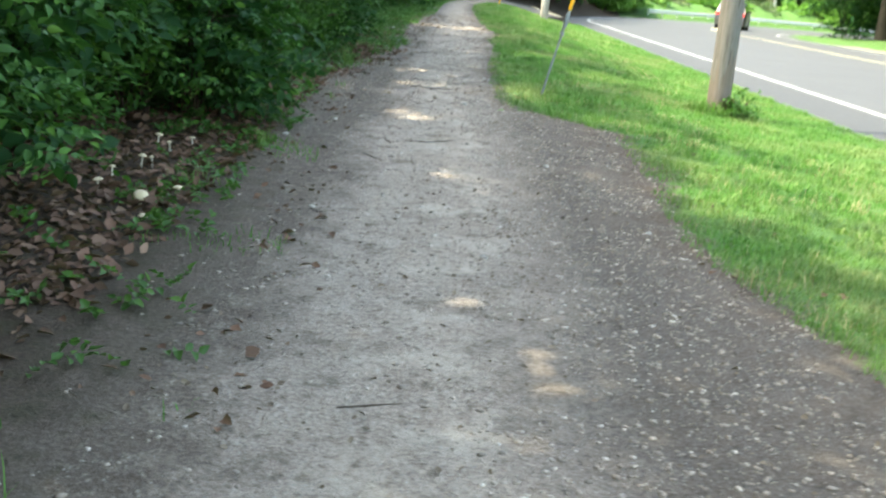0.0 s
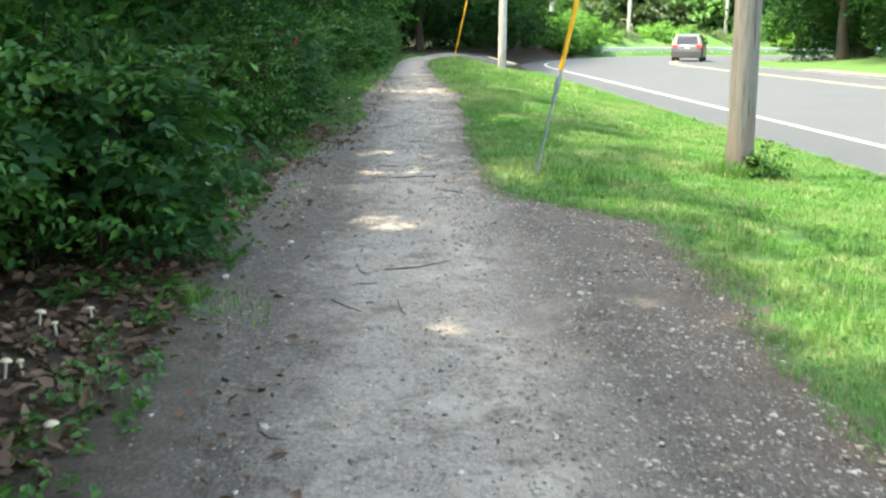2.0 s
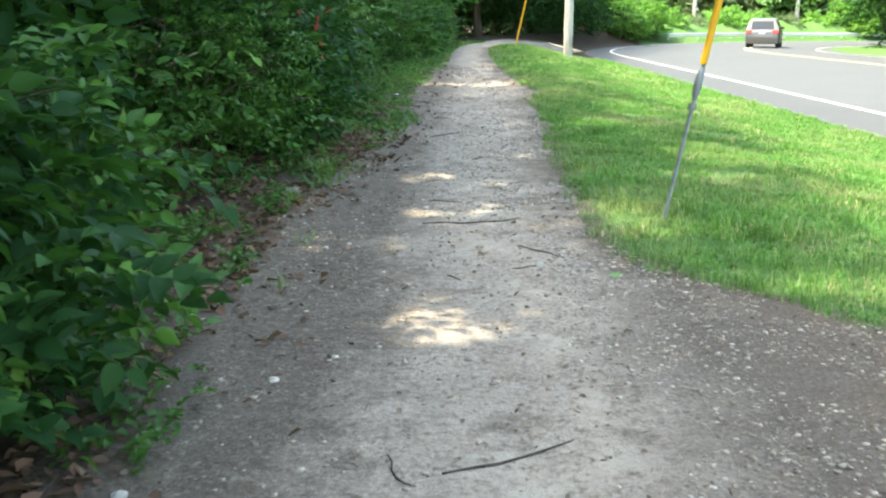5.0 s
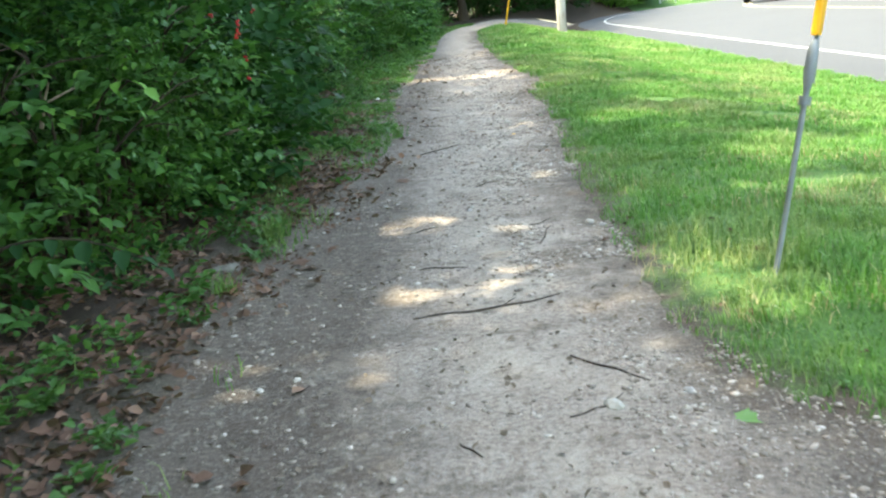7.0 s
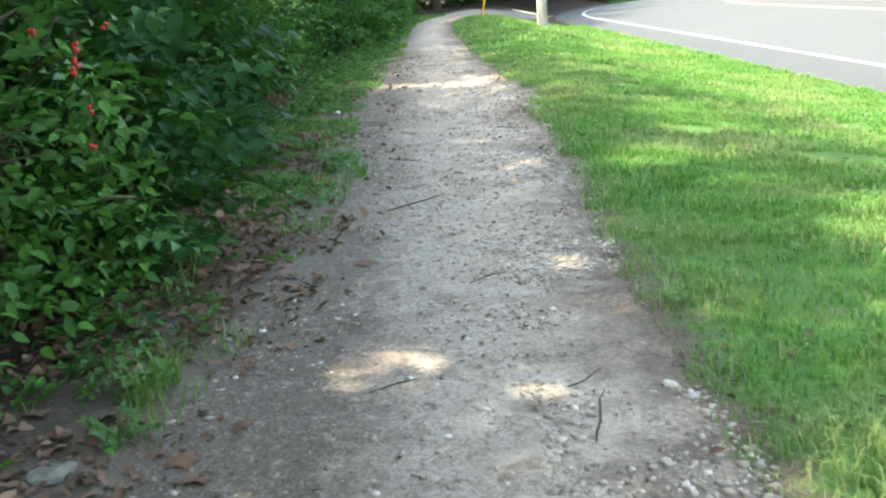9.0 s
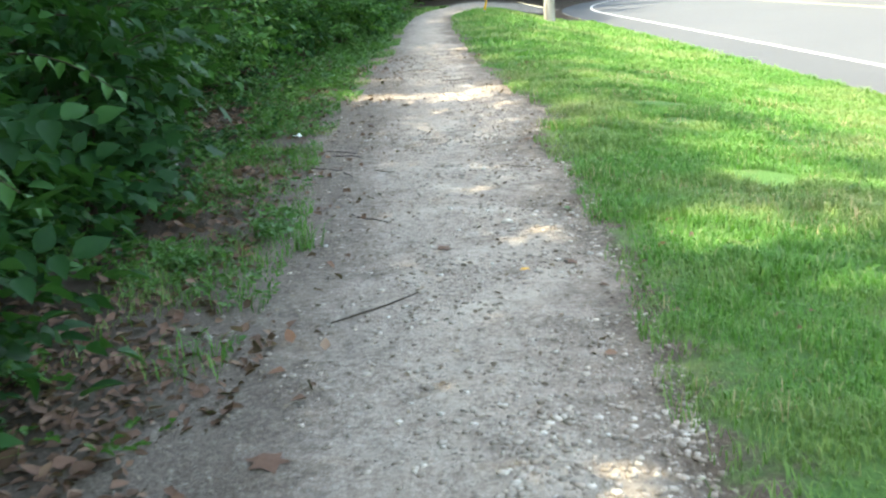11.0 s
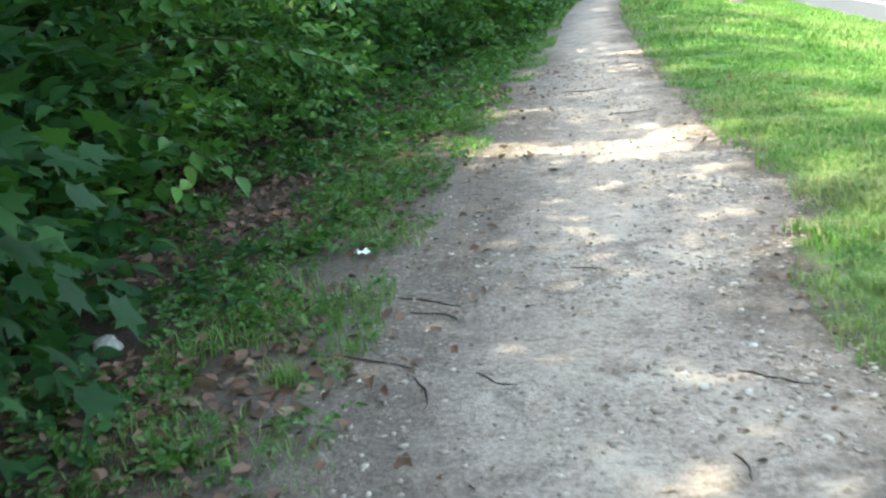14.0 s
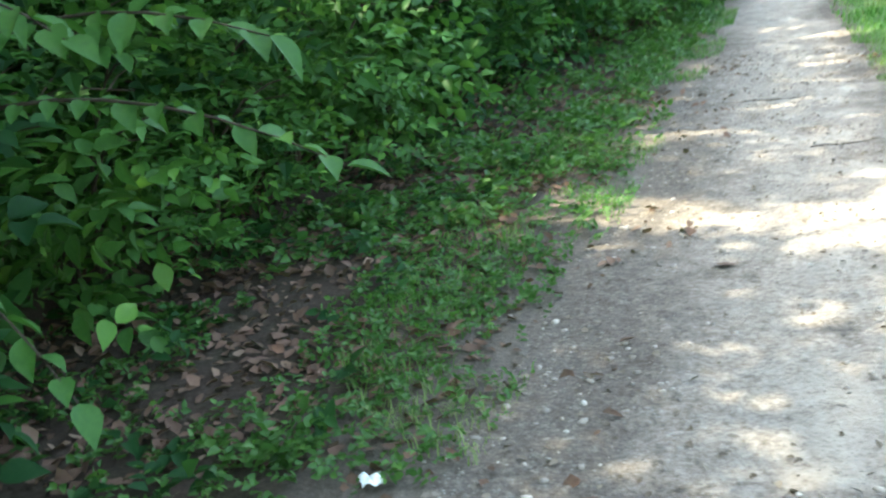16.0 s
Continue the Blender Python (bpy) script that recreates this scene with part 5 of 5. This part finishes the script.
def grass_tuft(x, y, size, seed):
    rg = np.random.default_rng(seed)
    n = 55
    V, F = blades(rg, x + rg.normal(0, 0.035, n), y + rg.normal(0, 0.035, n), size * rg.uniform(0.5, 1.1, n), np.full(n, 0.0055))
    tagged(link_mesh("grass_tuft", V, F, M_GRASS), "tuft of long green grass at the path's edge", "grass tuft", "grass tufts beside the path")


# ---- ground cover: grass, weeds, leaf litter, gravel ----
def scatter(rng, n, x0, x1, y0, y1):
    y = rng.uniform(y0, y1, n)
    lo, hi = x0(y), x1(y)
    return lo + (hi - lo) * rng.uniform(0, 1, n), y


def lay(x, y):
    return rough_land(x[:, None], y[:, None])[:, 0]


def patchy(x, y, f, o, cut):
    return np.array([wob(a, b, f, o) for a, b in zip(x, y)]) > cut


def blades(rng, x, y, length, width):
    n = len(x)
    z = lay(x, y) - 0.006
    a = rng.uniform(0, 2 * math.pi, n)
    lean = rng.uniform(0.3, 1.15, n)
    d = np.column_stack([np.cos(a), np.sin(a), np.zeros(n)])
    s = np.column_stack([-np.sin(a), np.cos(a), np.zeros(n)]) * (width / 2)[:, None]
    b = np.column_stack([x, y, z])
    up = np.array([0, 0, 1.0])
    m = b + up * (length * 0.6)[:, None] + d * (length * lean * 0.3)[:, None]
    t = b + up * (length * (1 - 0.35 * lean))[:, None] + d * (length * lean)[:, None]
    V = np.stack([b - s, b + s, m + s * 0.75, m - s * 0.75, t], 1).reshape(-1, 3)
    F = (np.arange(n)[:, None, None] * 5 + np.array([[0, 1, 2], [0, 2, 3], [3, 2, 4]])[None]).reshape(-1, 3)
    return V, F


for i, (x, y) in enumerate([(-1.5, 8.78), (-1.67, 14.68), (-1.58, 15.79), (-1.01, 20.41), (-1.46, 22.62), (-1.55, 15.97)]):
    grass_tuft(x, y, (0.22, 0.16, 0.26)[i % 3], 740 + i)


def verge_right(y):
    return np.where(y < BEND_Y, ROAD_X + 0.1, ROAD_X + 0.6)


def grass_field(name, y0, y1, n, lo, hi, width, seed, label, left=None, right=None, cut=-0.48, mat=None, key=11.0):
    rng = np.random.default_rng(seed)
    x, y = scatter(rng, n, left or (lambda v: right_edge(v) - 0.04), right or verge_right, y0, y1)
    keep = patchy(x, y, 1.3, key, cut)
    keep &= patchy(x, y, 5.5, 77.0, 0) | (rng.uniform(0, 1, n) < 0.6)
    # thin out to ragged tufts at the trodden edge
    if left is None:
        keep &= (x - right_edge(y) + 0.32 * np.array([wob(p, q, 1.9, 31.0) for p, q in zip(x, y)])) > rng.uniform(-0.12, 0.32, n)
    x, y = x[keep], y[keep]
    tuft = 1 + 0.9 * np.array([wob(p, q, 2.0, 17.0) for p, q in zip(x, y)])
    V, F = blades(rng, x, y, rng.uniform(lo, hi, len(x)) * tuft, np.full(len(x), width) * rng.uniform(0.7, 1.3, len(x)))
    tagged(link_mesh(name, V, F, mat or M_GRASS), label, "grass", "", "stuff")


grass_field("grass", 1.5, 19.0, 205000, 0.03, 0.085, 0.0065, 71, "short bright green grass on the verge")
grass_field("grass", 19.0, 34.0, 125000, 0.03, 0.085, 0.009, 72, "short bright green grass on the verge")
grass_field("grass", 17.5, 28.5, 70000, 0.03, 0.085, 0.0052, 70, "fine grass along the trodden edge", right=lambda v: right_edge(v) + 2.0)
grass_field("dry_grass", 5.0, 30.0, 34000, 0.03, 0.11, 0.005, 69, "patches of dry straw-coloured grass in the verge", right=lambda v: right_edge(v) + 3.0, cut=0.12, mat=M_STRAW, key=5.0)
grass_field("grass", 34.0, 54.8, 45000, 0.05, 0.12, 0.018, 73, "short bright green grass on the verge")
grass_field("grass", 13.4, 15.2, 2600, 0.06, 0.16, 0.007, 74, "taller grass round the guy wire's foot", lambda v: 0.75 + 0 * v, lambda v: 1.9 + 0 * v, -0.1)
grass_field("grass", 14.9, 15.8, 1700, 0.10, 0.26, 0.008, 75, "taller grass round the foot of the pole", lambda v: 3.15 + 0 * v, lambda v: 4.0 + 0 * v, -0.6)
grass_field("grass", 14.5, 19.5, 2600, 0.03, 0.13, 0.006, 79, "sparse grass between the path and the shrubs", lambda v: left_edge(v) - 0.6, lambda v: left_edge(v) + 0.1, 0.1)
grass_field("grass", 19.5, 40.0, 26000, 0.03, 0.10, 0.0055, 76, "thin grass between the path and the shrubs", lambda v: left_edge(v) - 0.75, lambda v: left_edge(v) + 0.10, -0.02)
grass_field("grass", 40.0, 56.0, 7000, 0.04, 0.12, 0.016, 78, "thin grass between the path and the shrubs", lambda v: left_edge(v) - 0.9, lambda v: left_edge(v) + 0.04, -0.3)
grass_field("grass", 1.0, 14.5, 5000, 0.03, 0.12, 0.006, 77, "sparse grass beside the leaf litter", lambda v: left_edge(v) - 0.7, lambda v: left_edge(v) + 0.25, 0.25)


def weeds(name, y0, y1, n, seed, leaf, cut, mat, label, near, far):
    rng = np.random.default_rng(seed)
    x, y = scatter(rng, n, far, near, y0, y1)
    # thinner towards the path and at the ends of the stretch
    depth = np.clip((near(y) - x + 0.06) / 0.45, 0.0, 1.0) if near(y).mean() < 1.0 else np.ones_like(x)
    ends = np.clip((y - y0) / 1.6, 0.05, 1.0)
    keep = patchy(x, y, 1.6, 23.0, cut) & (rng.random(len(x)) < (0.15 + 0.85 * depth) * ends)
    x, y = x[keep], y[keep]
    o = np.column_stack([x, y, lay(x, y) + rng.uniform(0.005, 0.05, len(x))])
    a = rng.uniform(0, 2 * math.pi, len(x))
    h = np.column_stack([np.cos(a), np.sin(a), rng.uniform(0.15, 1.2, len(x))])
    V, F = sprays(rng, o, h, 6, leaf * 2.6, leaf, leaf * 0.66, True, 0.9)
    tagged(link_mesh(name, V, F, mat), label, "weeds", "", "stuff")


weeds("weeds", 14.6, 18.8, 420, 86, 0.045, 0.05, M_WEED, "scattered green weeds at the foot of the shrubs", lambda v: left_edge(v) - 0.1, lambda v: front(v) - 0.3)
weeds("weeds", 12.0, 14.8, 170, 87, 0.055, 0.0, M_LEAF, "low seedlings in the leaf litter", lambda v: left_edge(v) - 0.2, lambda v: front(v) - 0.2)
weeds("weeds", 17.6, 28.5, 3000, 81, 0.034, -0.04, M_WEED, "low green weeds at the foot of the shrubs", lambda v: left_edge(v) + 0.08, lambda v: front(v) - 0.5)
weeds("weeds", 26.0, 50.0, 3000, 82, 0.06, -0.15, M_WEED, "low green weeds at the foot of the shrubs", lambda v: left_edge(v) - 0.1, lambda v: front(v) - 0.3)
weeds("weeds", 21.0, 30.0, 1300, 88, 0.030, -0.45, M_WEED, "small bright weeds and seedlings along the path", lambda v: left_edge(v) + 0.06, lambda v: left_edge(v) - 0.85)
weeds("weeds", 14.0, 30.0, 700, 83, 0.07, 0.05, M_LEAF_SHADED, "ivy-like dark weeds under the shrubs", lambda v: left_edge(v) - 0.45, lambda v: front(v) - 0.7)
weeds("weeds", 2.0, 14.0, 900, 84, 0.05, 0.08, M_WEED, "scattered green weeds in the leaf litter", lambda v: left_edge(v) + 0.1, lambda v: front(v) - 0.3)
weeds("weeds", 6.0, 34.0, 500, 85, 0.03, 0.1, M_LEAF, "small clover-like weeds in the grass", lambda v: np.full_like(v, 3.0), lambda v: right_edge(v) + 0.1)


def leaf_litter(n, y0, y1, near, far, seed, label, lo=0.035, hi=0.09, cut=-0.25, mat=None):
    rng = np.random.default_rng(seed)
    x, y = scatter(rng, n, far, near, y0, y1)
    keep = patchy(x, y, 1.1, 51.0, cut)
    x, y = x[keep], y[keep]
    k = len(x)
    a = rng.uniform(0, 2 * math.pi, k)
    ax = np.column_stack([np.cos(a), np.sin(a), rng.normal(0, 0.35, k)])
    nm = np.column_stack([rng.normal(0, 0.5, k), rng.normal(0, 0.5, k), np.ones(k)])
    L = rng.uniform(lo, hi, k)
    V, F = leaf_mesh(np.column_stack([x, y, lay(x, y) + L * (0.14 if hi > 0.05 else 0.05) + rng.uniform(0.0, 0.012, k)]), ax, nm, L, L * rng.uniform(0.4, 0.75, k), True, rng.uniform(-0.25, 0.4, k)[:, None] * (1.0 if hi > 0.05 else 0.3))
    tagged(link_mesh("leaf_litter", V, F, mat or M_DRY), label, "leaf litter", "", "stuff")


leaf_litter(6500, 1.0, 14.5, lambda v: left_edge(v) - np.interp(v, [7, 10], [0.5, 0.1]), lambda v: front(v) - 1.6, 91, "reddish-brown dead leaves under the shrubs")
leaf_litter(9500, 14.5, 32.0, lambda v: left_edge(v) - 0.12, lambda v: front(v) - 1.2, 92, "reddish-brown dead leaves under the shrubs")
leaf_litter(2600, 11.6, 15.0, lambda v: left_edge(v) + 0.02, lambda v: np.full_like(v, -3.7), 97, "thick reddish-brown leaf litter in a hollow of the shrubs", 0.03, 0.08, -0.5)
leaf_litter(1900, 4.5, 9.6, lambda v: np.full_like(v, -1.5), lambda v: front(v) - 0.7, 85, "reddish-brown dead leaves round the mushrooms", 0.04, 0.11, -0.7)
leaf_litter(1200, 14.5, 19.0, lambda v: left_edge(v) + 0.25, lambda v: left_edge(v) - 0.7, 89, "dead leaves along the path's edge", 0.02, 0.07, -0.2)
leaf_litter(1500, 21.5, 29.0, lambda v: left_edge(v) - 0.45, lambda v: front(v) - 0.5, 88, "reddish-brown dead leaves between the shrubs and the weeds", 0.03, 0.09, -0.3)
leaf_litter(2600, 32.0, 56.0, lambda v: left_edge(v) - 0.3, lambda v: front(v) - 1.0, 93, "brown dead leaves under the shrubs")
leaf_litter(700, 2.0, 34.0, lambda v: left_edge(v) + 0.5, lambda v: left_edge(v) - 0.2, 94, "scattered dead leaves at the path's edge", 0.03, 0.08, -0.1)
leaf_litter(5500, 1.5, 34.0, lambda v: right_edge(v) + 0.1, lambda v: left_edge(v) - 0.1, 95, "dark bits of bark and leaf on the path", 0.010, 0.040, -0.2, M_BITS)
leaf_litter(500, 1.5, 34.0, lambda v: right_edge(v) + 0.7, lambda v: right_edge(v) - 0.2, 96, "dead leaves at the grass edge", 0.03, 0.07, 0.0)


def gravel(n, y0, y1, near, far, lo, hi, seed, label, cut=-0.2, mat=None):
    rng = np.random.default_rng(seed)
    x, y = scatter(rng, n, far, near, y0, y1)
    keep = patchy(x, y, 1.4, 61.0, cut)
    x, y = x[keep], y[keep]
    k = len(x)
    bm = bmesh.new()
    bmesh.ops.create_icosphere(bm, subdivisions=1, radius=1.0)
    base = np.array([v.co[:] for v in bm.verts])
    tri = np.array([[v.index for v in f.verts] for f in bm.faces])
    bm.free()
    r = lo + (hi - lo) * rng.uniform(0, 1, k) ** 2.5
    P = base[None] * (1 + rng.normal(0, 0.16, (k, len(base), 1)))
    a = rng.uniform(0, 2 * math.pi, k)
    c, s = np.cos(a)[:, None], np.sin(a)[:, None]
    px, py, pz = P[..., 0] * rng.uniform(0.9, 1.5, (k, 1)), P[..., 1], P[..., 2] * rng.uniform(0.3, 0.6, (k, 1))
    V = np.stack([px * c - py * s, px * s + py * c, pz], -1) * r[:, None, None] + np.column_stack([x, y, lay(x, y) + r * 0.10])[:, None]
    F = (np.arange(k)[:, None, None] * len(base) + tri[None]).reshape(-1, 3)
    tagged(link_mesh("gravel", V.reshape(-1, 3), F, mat or M_GRAVEL), label, "gravel", "", "stuff")


gravel(9500, 2.0, 13.2, lambda v: right_edge(v) + 0.1, lambda v: right_edge(v) * 0 + 0.15, 0.004, 0.015, 98, "loose grey gravel on the widened path", -0.35)
gravel(7000, 2.0, 34.0, lambda v: right_edge(v) + 0.06, lambda v: left_edge(v), 0.003, 0.017, 99, "small pebbles scattered on the dirt path")
gravel(4200, 16.0, 26.0, lambda v: right_edge(v) + 0.05, lambda v: right_edge(v) * 0 - 0.45, 0.003, 0.019, 102, "coarse pale gravel strewn over the dirt path", -0.02)
gravel(2500, 14.5, 18.0, lambda v: right_edge(v) + 0.05, lambda v: right_edge(v) - 0.6, 0.004, 0.020, 103, "pale stones along the path's edge", -0.1)
gravel(3000, 13.0, 28.0, lambda v: right_edge(v) + 0.08, lambda v: right_edge(v) - 0.4, 0.004, 0.014, 100, "pebbles along the grass edge", 0.0)
gravel(6500, 2.0, 32.0, lambda v: right_edge(v) + 0.1, lambda v: left_edge(v) - 0.3, 0.003, 0.015, 101, "crumbs and clods of dry soil on the path", -0.05, M_CLOD)
